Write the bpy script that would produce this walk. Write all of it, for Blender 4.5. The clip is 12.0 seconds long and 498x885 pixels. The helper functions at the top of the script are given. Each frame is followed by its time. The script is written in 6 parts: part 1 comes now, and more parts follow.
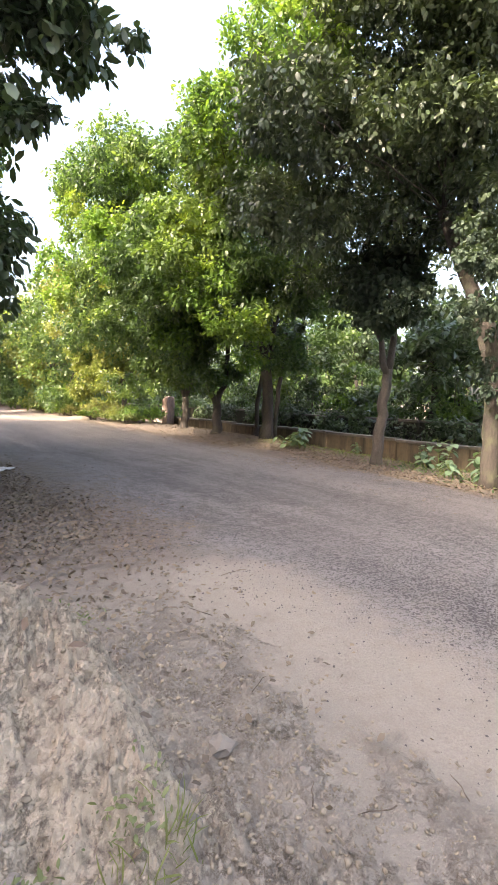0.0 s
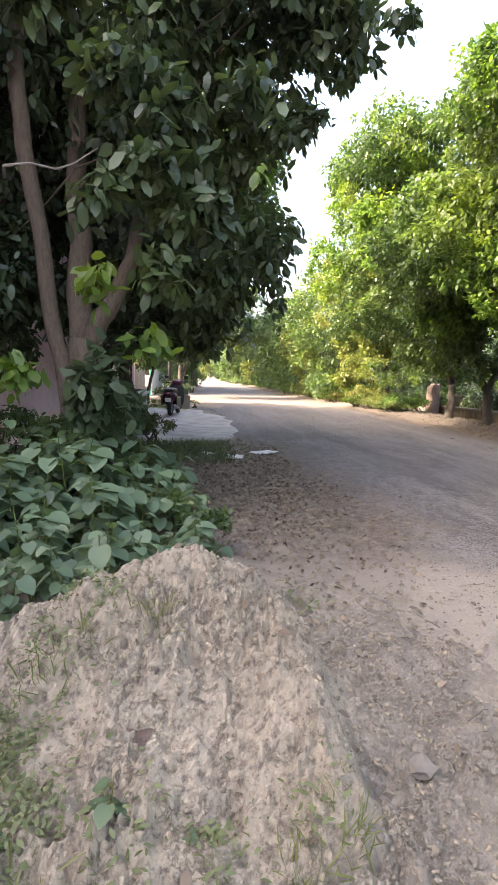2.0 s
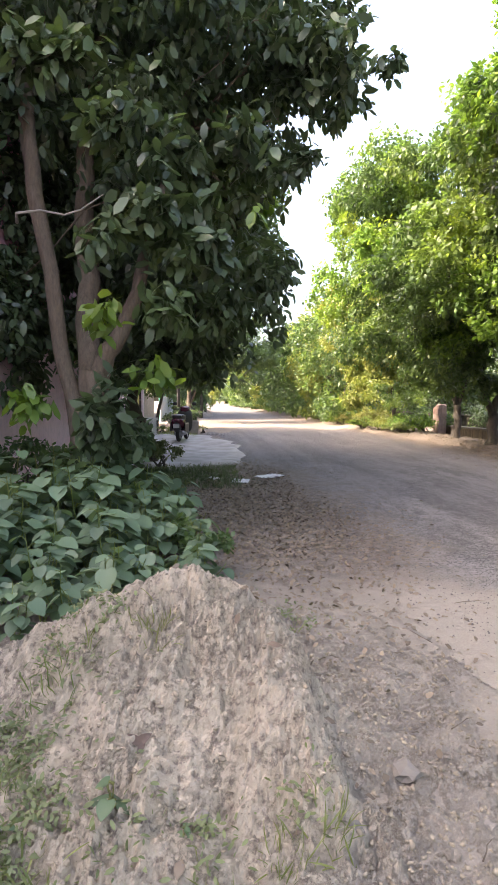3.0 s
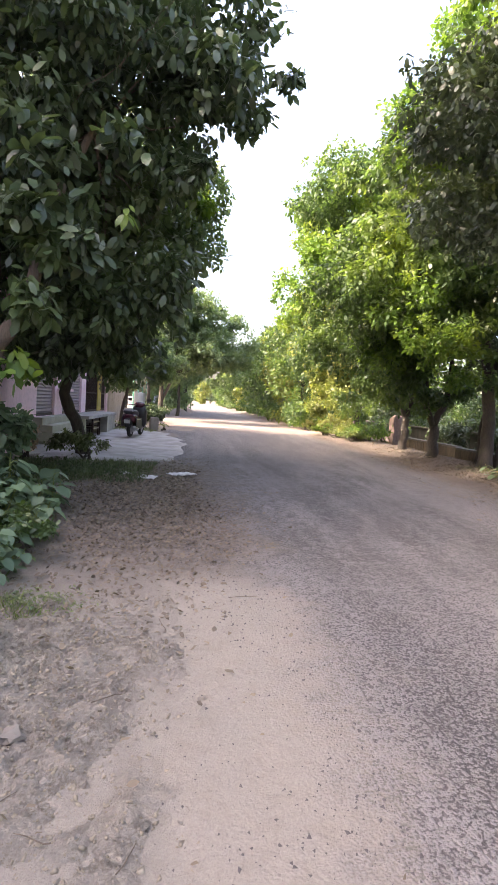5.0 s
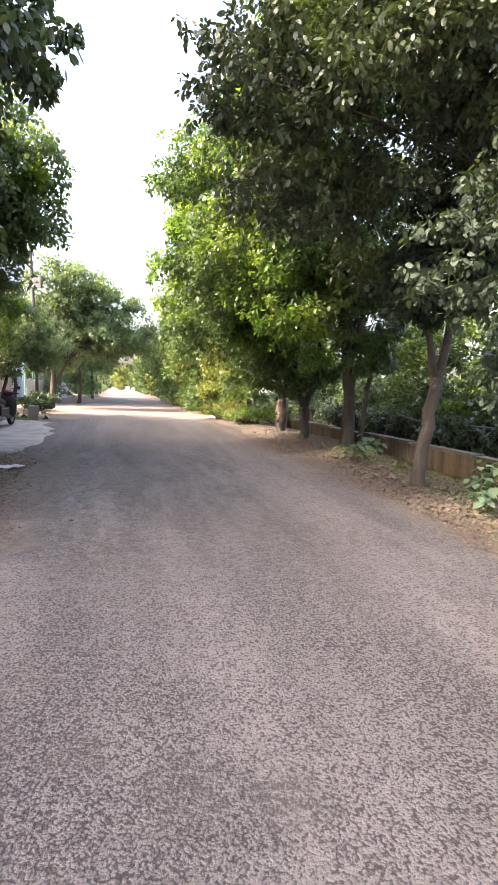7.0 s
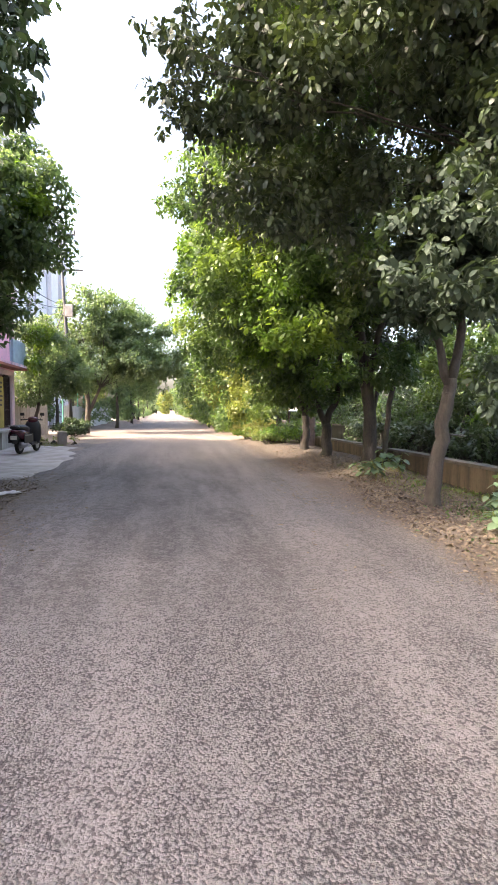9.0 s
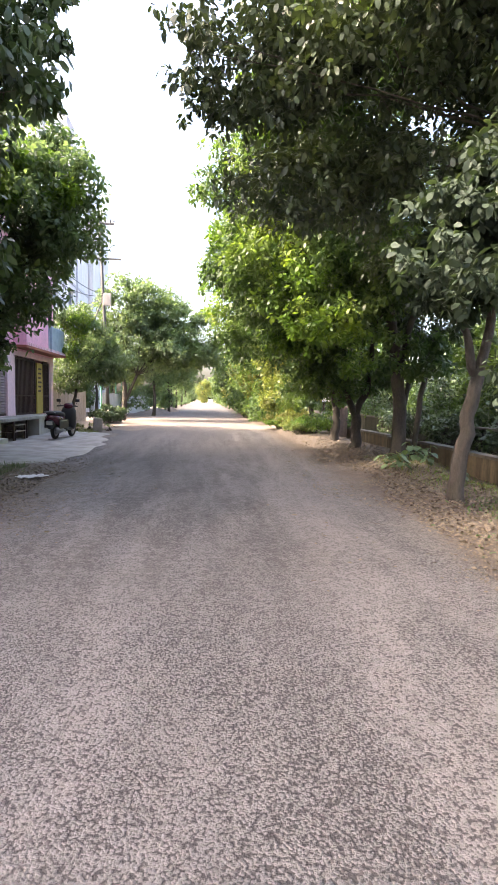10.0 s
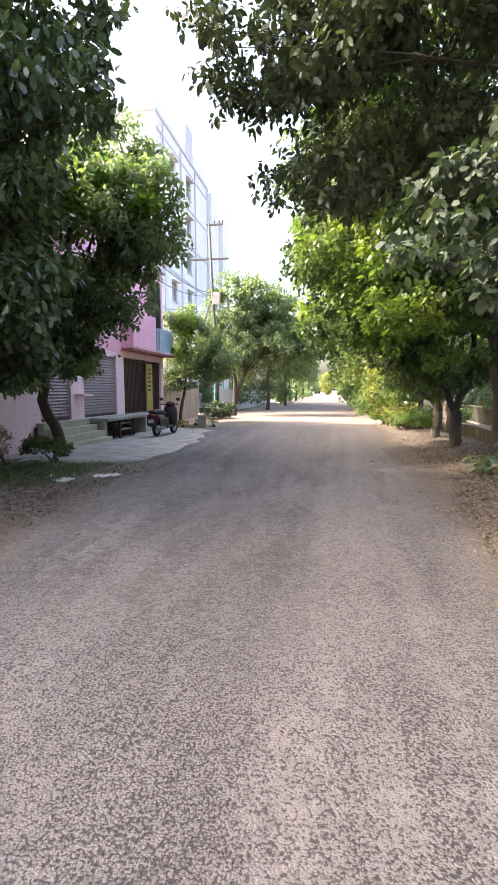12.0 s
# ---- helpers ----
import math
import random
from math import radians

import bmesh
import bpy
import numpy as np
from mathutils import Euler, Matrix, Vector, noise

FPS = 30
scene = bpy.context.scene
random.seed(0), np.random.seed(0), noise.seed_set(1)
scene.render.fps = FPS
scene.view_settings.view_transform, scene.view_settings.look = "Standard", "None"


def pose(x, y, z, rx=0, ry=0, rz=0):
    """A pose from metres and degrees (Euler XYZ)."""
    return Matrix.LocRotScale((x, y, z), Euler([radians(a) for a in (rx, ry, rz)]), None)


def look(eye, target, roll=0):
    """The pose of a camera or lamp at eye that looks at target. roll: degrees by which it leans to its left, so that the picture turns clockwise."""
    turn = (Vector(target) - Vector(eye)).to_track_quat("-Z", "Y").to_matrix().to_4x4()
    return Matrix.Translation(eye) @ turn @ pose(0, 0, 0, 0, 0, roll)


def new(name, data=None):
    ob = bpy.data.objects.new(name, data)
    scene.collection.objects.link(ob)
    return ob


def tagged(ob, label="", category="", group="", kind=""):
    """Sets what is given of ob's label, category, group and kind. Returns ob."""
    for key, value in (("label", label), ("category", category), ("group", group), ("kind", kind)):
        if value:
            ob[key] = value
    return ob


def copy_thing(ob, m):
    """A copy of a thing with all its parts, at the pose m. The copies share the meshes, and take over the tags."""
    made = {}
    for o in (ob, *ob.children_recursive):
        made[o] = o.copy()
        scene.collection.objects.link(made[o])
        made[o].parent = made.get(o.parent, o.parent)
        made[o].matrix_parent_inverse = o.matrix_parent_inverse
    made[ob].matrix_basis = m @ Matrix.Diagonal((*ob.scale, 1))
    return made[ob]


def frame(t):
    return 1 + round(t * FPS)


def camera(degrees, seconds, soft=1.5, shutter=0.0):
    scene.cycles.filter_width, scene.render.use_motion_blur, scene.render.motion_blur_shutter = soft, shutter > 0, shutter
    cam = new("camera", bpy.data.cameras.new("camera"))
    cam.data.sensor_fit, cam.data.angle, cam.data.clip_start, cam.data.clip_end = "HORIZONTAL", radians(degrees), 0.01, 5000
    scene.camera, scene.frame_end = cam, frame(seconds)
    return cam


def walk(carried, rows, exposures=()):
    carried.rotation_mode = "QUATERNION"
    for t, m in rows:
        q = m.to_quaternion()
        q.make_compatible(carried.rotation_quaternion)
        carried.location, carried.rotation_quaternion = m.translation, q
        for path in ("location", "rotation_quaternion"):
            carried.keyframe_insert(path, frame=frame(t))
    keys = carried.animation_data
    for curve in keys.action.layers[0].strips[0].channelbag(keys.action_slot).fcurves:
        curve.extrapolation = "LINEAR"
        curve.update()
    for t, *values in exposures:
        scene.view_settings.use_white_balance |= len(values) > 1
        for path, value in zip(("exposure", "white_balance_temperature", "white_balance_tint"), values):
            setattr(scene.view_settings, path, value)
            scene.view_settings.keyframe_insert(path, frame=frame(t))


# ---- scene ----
cam = camera(51.2, 12.0)
PATH = [
    (0, (0.34, 0.173, 1.376), (1.475, 1.811, 1.208), 1.6),
    (0.5, (0.319, 0.218, 1.376), (1.294, 1.955, 1.206), 0.8),
    (1, (0.362, 0.188, 1.362), (1.115, 2.03, 1.163), 0.1),
    (1.5, (0.432, 0.087, 1.418), (0.849, 2.029, 1.182), 0.2),
    (2, (0.499, 0.084, 1.467), (0.708, 2.057, 1.218), 1.4),
    (2.5, (0.528, 0.046, 1.502), (0.703, 2.03, 1.311), 0.8),
    (2.7, (0.531, -0.014, 1.502), (0.709, 1.972, 1.343), -0.2),
    (4.3, (1.367, -0.4, 1.532), (1.468, 1.591, 1.373), 3.1),
    (4.5, (1.579, -0.408, 1.534), (1.733, 1.58, 1.376), 3.9),
    (5, (2.061, -0.441, 1.53), (2.261, 1.543, 1.379), 3.5),
    (5.5, (2.528, -0.361, 1.509), (2.82, 1.613, 1.378), 3.8),
    (6, (2.933, -0.471, 1.585), (3.319, 1.485, 1.426), 3.4),
    (6.5, (3.353, -0.49, 1.592), (3.744, 1.461, 1.383), 2.3),
    (7, (3.823, -0.445, 1.616), (4.297, 1.487, 1.418), 2.2),
    (7.2, (3.985, -0.423, 1.597), (4.485, 1.504, 1.405), 2.2),
    (8.8, (4.725, -0.097, 1.562), (5.114, 1.861, 1.445), 1.1),
    (9, (4.755, -0.078, 1.563), (5.055, 1.896, 1.44), 0.2),
    (9.5, (4.782, -0.14, 1.537), (4.931, 1.848, 1.379), -0.1),
    (10, (5.057, -0.12, 1.561), (5.212, 1.867, 1.397), 1.1),
    (10.5, (5.431, -0.084, 1.584), (5.553, 1.903, 1.389), 0.7),
    (11, (5.747, -0.049, 1.629), (5.726, 1.941, 1.425), 0.8),
    (11.5, (6.016, 0.098, 1.686), (5.887, 2.085, 1.497), 1.0),
    (12, (6.249, 0.178, 1.727), (5.919, 2.141, 1.528), -0.2),
]
EXPOSURES = [(0, 3.02, 7050, 14), (2.7, 3.15, 7100, 15), (4.3, 3.1, 6950, 20), (7.2, 2.98, 6950, 17), (12, 3.06, 6900, 15)]
walk(cam, [(t, look(eye, target, roll)) for t, eye, target, roll in PATH], EXPOSURES)

# ---- sky and sun: a hazy day, the sun over the houses to the left ----
SUN_DIR = Vector((-0.77, -0.10, 0.63)).normalized()
SUN_EL = math.asin(SUN_DIR.z)
world = bpy.data.worlds.new("world")
scene.world = world
world.use_nodes = True
wn = world.node_tree
sky = wn.nodes.new("ShaderNodeTexSky")
sky.sky_type = "NISHITA"
sky.sun_disc = False
sky.sun_elevation = SUN_EL
sky.sun_rotation = math.atan2(SUN_DIR.x, SUN_DIR.y)
sky.air_density = 1.0
sky.dust_density = 7.0
sky.ozone_density = 1.0
wn.nodes["Background"].inputs[1].default_value = 0.15
wn.links.new(sky.outputs[0], wn.nodes["Background"].inputs[0])
sun_data = bpy.data.lights.new("sun", "SUN")
sun_data.energy = 1.6
sun_data.angle = radians(3.0)
sun_data.color = (1.0, 0.93, 0.82)
sun = new("sun", sun_data)
sun.matrix_world = look(SUN_DIR * 60, (0, 0, 0))


# ---- materials ----
def mat(name, rough=0.8, metal=0.0):
    m = bpy.data.materials.new(name)
    m.use_nodes = True
    b = m.node_tree.nodes["Principled BSDF"]
    b.inputs["Roughness"].default_value = rough
    b.inputs["Metallic"].default_value = metal
    return m, m.node_tree, b


def node(nt, kind, **kw):
    n = nt.nodes.new(kind)
    for k, v in kw.items():
        if k in n.inputs:
            n.inputs[k].default_value = v
    return n


def place(nt):
    return nt.nodes.new("ShaderNodeNewGeometry").outputs["Position"]


def noise_tex(nt, vec, scale, detail=4.0, rough=0.6, distortion=0.0):
    n = node(nt, "ShaderNodeTexNoise", Scale=scale, Detail=detail, Roughness=rough, Distortion=distortion)
    nt.links.new(vec, n.inputs["Vector"])
    return n.outputs["Fac"]


def voronoi(nt, vec, scale, feature="F1", out="Distance"):
    n = nt.nodes.new("ShaderNodeTexVoronoi")
    n.feature = feature
    n.inputs["Scale"].default_value = scale
    nt.links.new(vec, n.inputs["Vector"])
    return n.outputs[out]


def ramp(nt, fac, stops):
    n = nt.nodes.new("ShaderNodeValToRGB")
    e = n.color_ramp.elements
    while len(e) < len(stops):
        e.new(0.5)
    for el, (p, c) in zip(e, stops):
        el.position = p
        el.color = (c, c, c, 1) if isinstance(c, (int, float)) else (*c, 1)
    nt.links.new(fac, n.inputs[0])
    return n.outputs[0]


def mix(nt, fac, a, b, kind="MIX"):
    n = nt.nodes.new("ShaderNodeMix")
    n.data_type = "RGBA"
    n.blend_type = kind
    for sock, v in ((n.inputs[0], fac), (n.inputs[6], a), (n.inputs[7], b)):
        if isinstance(v, (int, float)):
            sock.default_value = v
        elif isinstance(v, tuple):
            sock.default_value = (*v, 1)
        else:
            nt.links.new(v, sock)
    return n.outputs[2]


def calc(nt, op, a, b=0.0, c=0.0):
    n = nt.nodes.new("ShaderNodeMath")
    n.operation = op
    for sock, v in zip(n.inputs, (a, b, c)):
        if isinstance(v, (int, float)):
            sock.default_value = v
        else:
            nt.links.new(v, sock)
    return n.outputs[0]


def step_range(nt, v, lo, hi):
    n = nt.nodes.new("ShaderNodeMapRange")
    n.interpolation_type = "SMOOTHSTEP"
    n.inputs[1].default_value, n.inputs[2].default_value = lo, hi
    nt.links.new(v, n.inputs[0])
    return n.outputs[0]


def bump(nt, bsdf, height, strength=0.5, dist=0.02):
    n = nt.nodes.new("ShaderNodeBump")
    n.inputs["Strength"].default_value = strength
    n.inputs["Distance"].default_value = dist
    nt.links.new(height, n.inputs["Height"])
    nt.links.new(n.outputs[0], bsdf.inputs["Normal"])


def plain(name, col, rough=0.7, metal=0.0, var=0.25, scale=3.0, grain=60.0, relief=0.25, dirt=None):
    """Paint, metal, wood or plaster: a colour with two scales of wear and a fine relief."""
    m, nt, b = mat(name, rough, metal)
    p = place(nt)
    big, small = noise_tex(nt, p, scale, 5), noise_tex(nt, p, grain, 3)
    dark = tuple(c * (1 - var) for c in (dirt or col))
    c1 = mix(nt, ramp(nt, big, [(0.35, 0.0), (0.7, 1.0)]), col, dark)
    c2 = mix(nt, ramp(nt, small, [(0.3, 0.0), (0.75, 0.5)]), c1, tuple(c * 0.8 for c in col))
    nt.links.new(c2, b.inputs["Base Color"])
    bump(nt, b, small, relief, 0.005)
    return m


def streaked(name, col, dirt, rough=0.85, amount=0.7):
    """Plaster with stains that run down."""
    m, nt, b = mat(name, rough)
    p = place(nt)
    mp = nt.nodes.new("ShaderNodeMapping")
    mp.inputs["Scale"].default_value = (2.2, 2.2, 0.25)
    nt.links.new(p, mp.inputs["Vector"])
    s1 = ramp(nt, noise_tex(nt, mp.outputs[0], 1.6, 6, 0.65), [(0.42, 0.0), (0.72, amount)])
    s2 = ramp(nt, noise_tex(nt, p, 9, 5), [(0.45, 0.0), (0.8, 0.45)])
    c = mix(nt, s2, mix(nt, s1, col, dirt), tuple(x * 0.7 for x in dirt))
    nt.links.new(c, b.inputs["Base Color"])
    bump(nt, b, noise_tex(nt, p, 45, 4), 0.3, 0.008)
    return m


def foliage(name, dark, light, yellow, gloss=0.42, through_light=0.4):
    """Leaves: the colour varies from leaf to leaf; light shines through the blade."""
    m, nt, b = mat(name, gloss)
    r = nt.nodes.new("ShaderNodeNewGeometry").outputs["Random Per Island"]
    p = place(nt)
    c = mix(nt, ramp(nt, r, [(0.0, 0.0), (0.85, 0.8), (1.0, 1.0)]), dark, light)
    c = mix(nt, ramp(nt, noise_tex(nt, p, 0.55, 3), [(0.48, 0.0), (0.68, 0.85)]), c, yellow)
    nt.links.new(c, b.inputs["Base Color"])
    tr = nt.nodes.new("ShaderNodeBsdfTranslucent")
    tc = mix(nt, 1.0, c, (2.0, 2.05, 0.95), "MULTIPLY")
    nt.links.new(tc, tr.inputs["Color"])
    ms = nt.nodes.new("ShaderNodeMixShader")
    ms.inputs[0].default_value = through_light
    nt.links.new(b.outputs[0], ms.inputs[1])
    nt.links.new(tr.outputs[0], ms.inputs[2])
    nt.links.new(ms.outputs[0], nt.nodes["Material Output"].inputs["Surface"])
    return m


def bark_mat(name, col, moss=(0.10, 0.11, 0.05)):
    m, nt, b = mat(name, 0.9)
    p = place(nt)
    mp = nt.nodes.new("ShaderNodeMapping")
    mp.inputs["Scale"].default_value = (1, 1, 0.3)
    nt.links.new(p, mp.inputs["Vector"])
    n1 = noise_tex(nt, mp.outputs[0], 30, 6, 0.7)
    n2 = noise_tex(nt, p, 3.5, 4)
    c = mix(nt, ramp(nt, n1, [(0.3, 0.0), (0.7, 1.0)]), tuple(x * 0.5 for x in col), col)
    c = mix(nt, ramp(nt, n2, [(0.5, 0.0), (0.75, 0.6)]), c, moss)
    nt.links.new(c, b.inputs["Base Color"])
    bump(nt, b, n1, 0.8, 0.02)
    return m


def soil_colour(nt, p):
    """Dust, earth and leaf mould of the verges: pale silt by the heap, brown mould under the trees."""
    sep = nt.nodes.new("ShaderNodeSeparateXYZ")
    nt.links.new(p, sep.inputs[0])
    x, y = sep.outputs[0], sep.outputs[1]
    big, mid, fine = noise_tex(nt, p, 1.1, 5, 0.62), noise_tex(nt, p, 9.0, 5, 0.68), noise_tex(nt, p, 90, 3, 0.7)
    wob = calc(nt, "ADD", calc(nt, "MULTIPLY", big, 2.4), calc(nt, "MULTIPLY", mid, 1.0))
    silt = mix(nt, ramp(nt, fine, [(0.3, 0.0), (0.7, 1.0)]), (0.24, 0.208, 0.174), (0.294, 0.255, 0.214))
    silt = mix(nt, ramp(nt, mid, [(0.34, 0.45), (0.5, 0.0)]), silt, (0.225, 0.19, 0.152))
    brown = mix(nt, ramp(nt, mid, [(0.35, 0.0), (0.65, 1.0)]), (0.105, 0.085, 0.07), (0.21, 0.175, 0.145))
    brown = mix(nt, ramp(nt, fine, [(0.5, 0.0), (0.75, 0.6)]), brown, (0.32, 0.27, 0.22))
    back = step_range(nt, calc(nt, "ADD", y, wob), 4.9, 6.6)
    # sandy band ends with the sunlit stretch; its lit tone is in the colour
    far = calc(nt, "MULTIPLY", step_range(nt, y, 23.0, 27.0), step_range(nt, y, 52.0, 40.0))
    c = mix(nt, back, silt, brown)
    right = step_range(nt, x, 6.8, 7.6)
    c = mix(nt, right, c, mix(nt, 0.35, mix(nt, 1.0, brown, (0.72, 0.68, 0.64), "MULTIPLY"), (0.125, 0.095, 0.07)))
    c = mix(nt, far, c, mix(nt, big, (0.20, 0.158, 0.128), (0.25, 0.20, 0.165)))
    return c, x, y, big, mid, fine, wob


def road_mat():
    """Worn asphalt: dusty grey chippings with the shade in their gaps painted dark, dust films and wheel tracks along
    the street.
    """
    m, nt, b = mat("worn_asphalt", 0.92)
    p = place(nt)
    soil, x, y, big, mid, fine, wob = soil_colour(nt, p)
    grit = noise_tex(nt, p, 84.0, 2.0, 0.6)
    coarse = noise_tex(nt, p, 43.0, 2.0, 0.55)
    tone = noise_tex(nt, p, 130.0, 2.0, 0.7)
    chip = mix(nt, ramp(nt, tone, [(0.3, 0.0), (0.7, 1.0)]), (0.152, 0.139, 0.131), (0.255, 0.235, 0.224))
    dust = mix(nt, ramp(nt, fine, [(0.3, 0.0), (0.7, 1.0)]), (0.195, 0.176, 0.165), (0.246, 0.222, 0.208))
    mp = nt.nodes.new("ShaderNodeMapping")
    mp.inputs["Scale"].default_value = (1.9, 0.11, 1)
    nt.links.new(p, mp.inputs["Vector"])
    tracks = noise_tex(nt, mp.outputs[0], 1.0, 5, 0.62)
    cover = calc(nt, "ADD", calc(nt, "MULTIPLY", tracks, 0.85), calc(nt, "MULTIPLY", big, 0.35))
    cover = calc(nt, "ADD", cover, calc(nt, "MULTIPLY", mid, 0.35))
    cover = ramp(nt, cover, [(0.70, 0.03), (0.98, 0.8)])
    # dust pressed pale by wheels
    for lane, wide, start, amount in ((2.1, 0.13, 6.5, 0.9), (3.2, 0.16, 5.5, 0.9), (6.15, 0.2, -4.0, 0.8), (6.85, 0.11, -4.0, 0.6)):
        d = calc(nt, "DIVIDE", calc(nt, "ADD", calc(nt, "SUBTRACT", x, lane), calc(nt, "MULTIPLY", calc(nt, "SUBTRACT", big, 0.5), 0.7)), wide)
        press = calc(nt, "POWER", 2.718, calc(nt, "MULTIPLY", calc(nt, "MULTIPLY", d, d), -1.0))
        press = calc(nt, "MULTIPLY", calc(nt, "MULTIPLY", press, step_range(nt, y, start, start + 2.0)), ramp(nt, mid, [(0.38, 0.25), (0.58, amount)]))
        cover = calc(nt, "MAXIMUM", cover, press)
    # the smooth film of silt by the heap
    silt = calc(nt, "MULTIPLY", step_range(nt, calc(nt, "ADD", x, calc(nt, "MULTIPLY", wob, 0.6)), 4.4, 3.2), step_range(nt, calc(nt, "ADD", y, wob), 6.6, 4.6))
    speck = ramp(nt, calc(nt, "ADD", calc(nt, "MULTIPLY", grit, 0.6), calc(nt, "MULTIPLY", coarse, 0.4)), [(0.33, 0.2), (0.37, 1.0)])
    film = calc(nt, "MULTIPLY", silt, speck)
    # dust kept to the sunlit strip, with the strip's pinkish lit tone painted in
    far = calc(nt, "MULTIPLY", step_range(nt, y, 22.0, 28.0), step_range(nt, y, 50.0, 38.0))
    cover = calc(nt, "MAXIMUM", cover, calc(nt, "MULTIPLY", far, 0.9))
    dust = mix(nt, far, dust, (0.225, 0.178, 0.15))
    col = mix(nt, cover, chip, dust)
    rough_bits = calc(nt, "ADD", calc(nt, "ADD", calc(nt, "MULTIPLY", grit, 0.45), calc(nt, "MULTIPLY", coarse, 0.55)), calc(nt, "MULTIPLY", cover, 0.11))
    blotch = noise_tex(nt, p, 17.0, 5.0, 0.72)
    col = mix(nt, ramp(nt, blotch, [(0.36, 0.62), (0.52, 0.0)]), col, (0.13, 0.115, 0.108))
    col = mix(nt, ramp(nt, blotch, [(0.56, 0.0), (0.72, 0.5)]), col, (0.27, 0.245, 0.23))
    rough_bits = calc(nt, "ADD", rough_bits, calc(nt, "MULTIPLY", calc(nt, "SUBTRACT", blotch, 0.5), 0.16))
    bent = nt.nodes.new("ShaderNodeVectorMath")
    bent.operation = "MULTIPLY_ADD"
    warp = node(nt, "ShaderNodeTexNoise", Scale=70.0, Detail=2.0)
    nt.links.new(p, warp.inputs["Vector"])
    nt.links.new(warp.outputs["Color"], bent.inputs[0])
    bent.inputs[1].default_value = (0.012, 0.012, 0.0)
    nt.links.new(p, bent.inputs[2])
    cell = voronoi(nt, bent.outputs[0], 66.0)
    sunk = calc(nt, "ADD", calc(nt, "MULTIPLY", calc(nt, "SUBTRACT", cell, 0.5), 0.42), calc(nt, "MULTIPLY", calc(nt, "SUBTRACT", 0.5, rough_bits), 0.9))
    # shade in the hollows between stones, darkened in the colour
    pit_shade = ramp(nt, calc(nt, "ADD", sunk, 0.5), [(0.485, 0.0), (0.575, 0.95)])
    rough_bits = calc(nt, "SUBTRACT", rough_bits, calc(nt, "MULTIPLY", cell, 0.35))
    col = mix(nt, pit_shade, col, (0.062, 0.054, 0.053))
    oil = ramp(nt, noise_tex(nt, p, 0.8, 6, 0.75, 0.4), [(0.58, 0.0), (0.74, 0.5)])
    mp2 = nt.nodes.new("ShaderNodeMapping")
    mp2.inputs["Scale"].default_value = (2.6, 0.55, 1)
    mp2.inputs["Rotation"].default_value = (0, 0, 0.12)
    nt.links.new(p, mp2.inputs["Vector"])
    scuff = ramp(nt, noise_tex(nt, mp2.outputs[0], 1.0, 6, 0.7, 0.3), [(0.44, 0.0), (0.55, 0.8)])
    scuff = calc(nt, "MULTIPLY", scuff, ramp(nt, noise_tex(nt, p, 6.0, 6, 0.75), [(0.44, 0.1), (0.52, 1.0)]))
    scuff = calc(nt, "MULTIPLY", scuff, ramp(nt, noise_tex(nt, p, 21.0, 4, 0.7), [(0.43, 0.2), (0.53, 1.0)]))
    scuff = calc(nt, "MULTIPLY", scuff, calc(nt, "MULTIPLY", step_range(nt, y, 3.2, 4.8), step_range(nt, y, 18.0, 12.0)))
    scuff = calc(nt, "MULTIPLY", scuff, calc(nt, "MULTIPLY", step_range(nt, x, 1.2, 1.9), step_range(nt, x, 6.8, 5.6)))
    for sx, sy, r in ((3.68, 1.73, 0.16), (4.1, 1.45, 0.24), (4.45, 1.35, 0.22), (3.3, 1.9, 0.14)):
        off = nt.nodes.new("ShaderNodeVectorMath")
        off.operation = "DISTANCE"
        nt.links.new(p, off.inputs[0])
        off.inputs[1].default_value = (sx, sy, 0.03)
        stain = step_range(nt, calc(nt, "ADD", off.outputs["Value"], calc(nt, "MULTIPLY", mid, 0.3)), r + 0.2, r * 0.4 + 0.12)
        oil = calc(nt, "MAXIMUM", oil, calc(nt, "MULTIPLY", stain, ramp(nt, coarse, [(0.42, 0.85), (0.56, 0.1)])))
    oil = calc(nt, "MULTIPLY", calc(nt, "MAXIMUM", oil, scuff), calc(nt, "SUBTRACT", 1.0, far))
    col = mix(nt, oil, col, (0.092, 0.081, 0.075))
    # part shade farther down the street, painted as a darker road colour
    col = mix(nt, calc(nt, "MULTIPLY", step_range(nt, y, 38.0, 50.0), 0.75), col, (0.125, 0.113, 0.106))
    col = mix(nt, film, col, soil)
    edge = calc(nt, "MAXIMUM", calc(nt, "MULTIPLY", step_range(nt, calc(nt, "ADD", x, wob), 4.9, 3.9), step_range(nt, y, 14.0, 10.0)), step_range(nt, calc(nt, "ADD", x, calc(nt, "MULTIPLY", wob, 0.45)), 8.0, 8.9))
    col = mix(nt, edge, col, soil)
    nt.links.new(col, b.inputs["Base Color"])
    loose = calc(nt, "SUBTRACT", 1.0, calc(nt, "MAXIMUM", calc(nt, "MULTIPLY", cover, 0.85), calc(nt, "MULTIPLY", film, 0.97)))
    h = calc(nt, "ADD", calc(nt, "MULTIPLY", rough_bits, calc(nt, "MULTIPLY", loose, 2.2)), calc(nt, "ADD", calc(nt, "MULTIPLY", fine, 0.2), calc(nt, "MULTIPLY", calc(nt, "MULTIPLY", noise_tex(nt, p, 26, 6, 0.7), calc(nt, "MAXIMUM", calc(nt, "MAXIMUM", edge, scuff), calc(nt, "MULTIPLY", film, 0.35))), 0.8)))
    h = calc(nt, "ADD", h, calc(nt, "MULTIPLY", mid, 0.3))
    bump(nt, b, h, 1.0, 0.022)
    return m


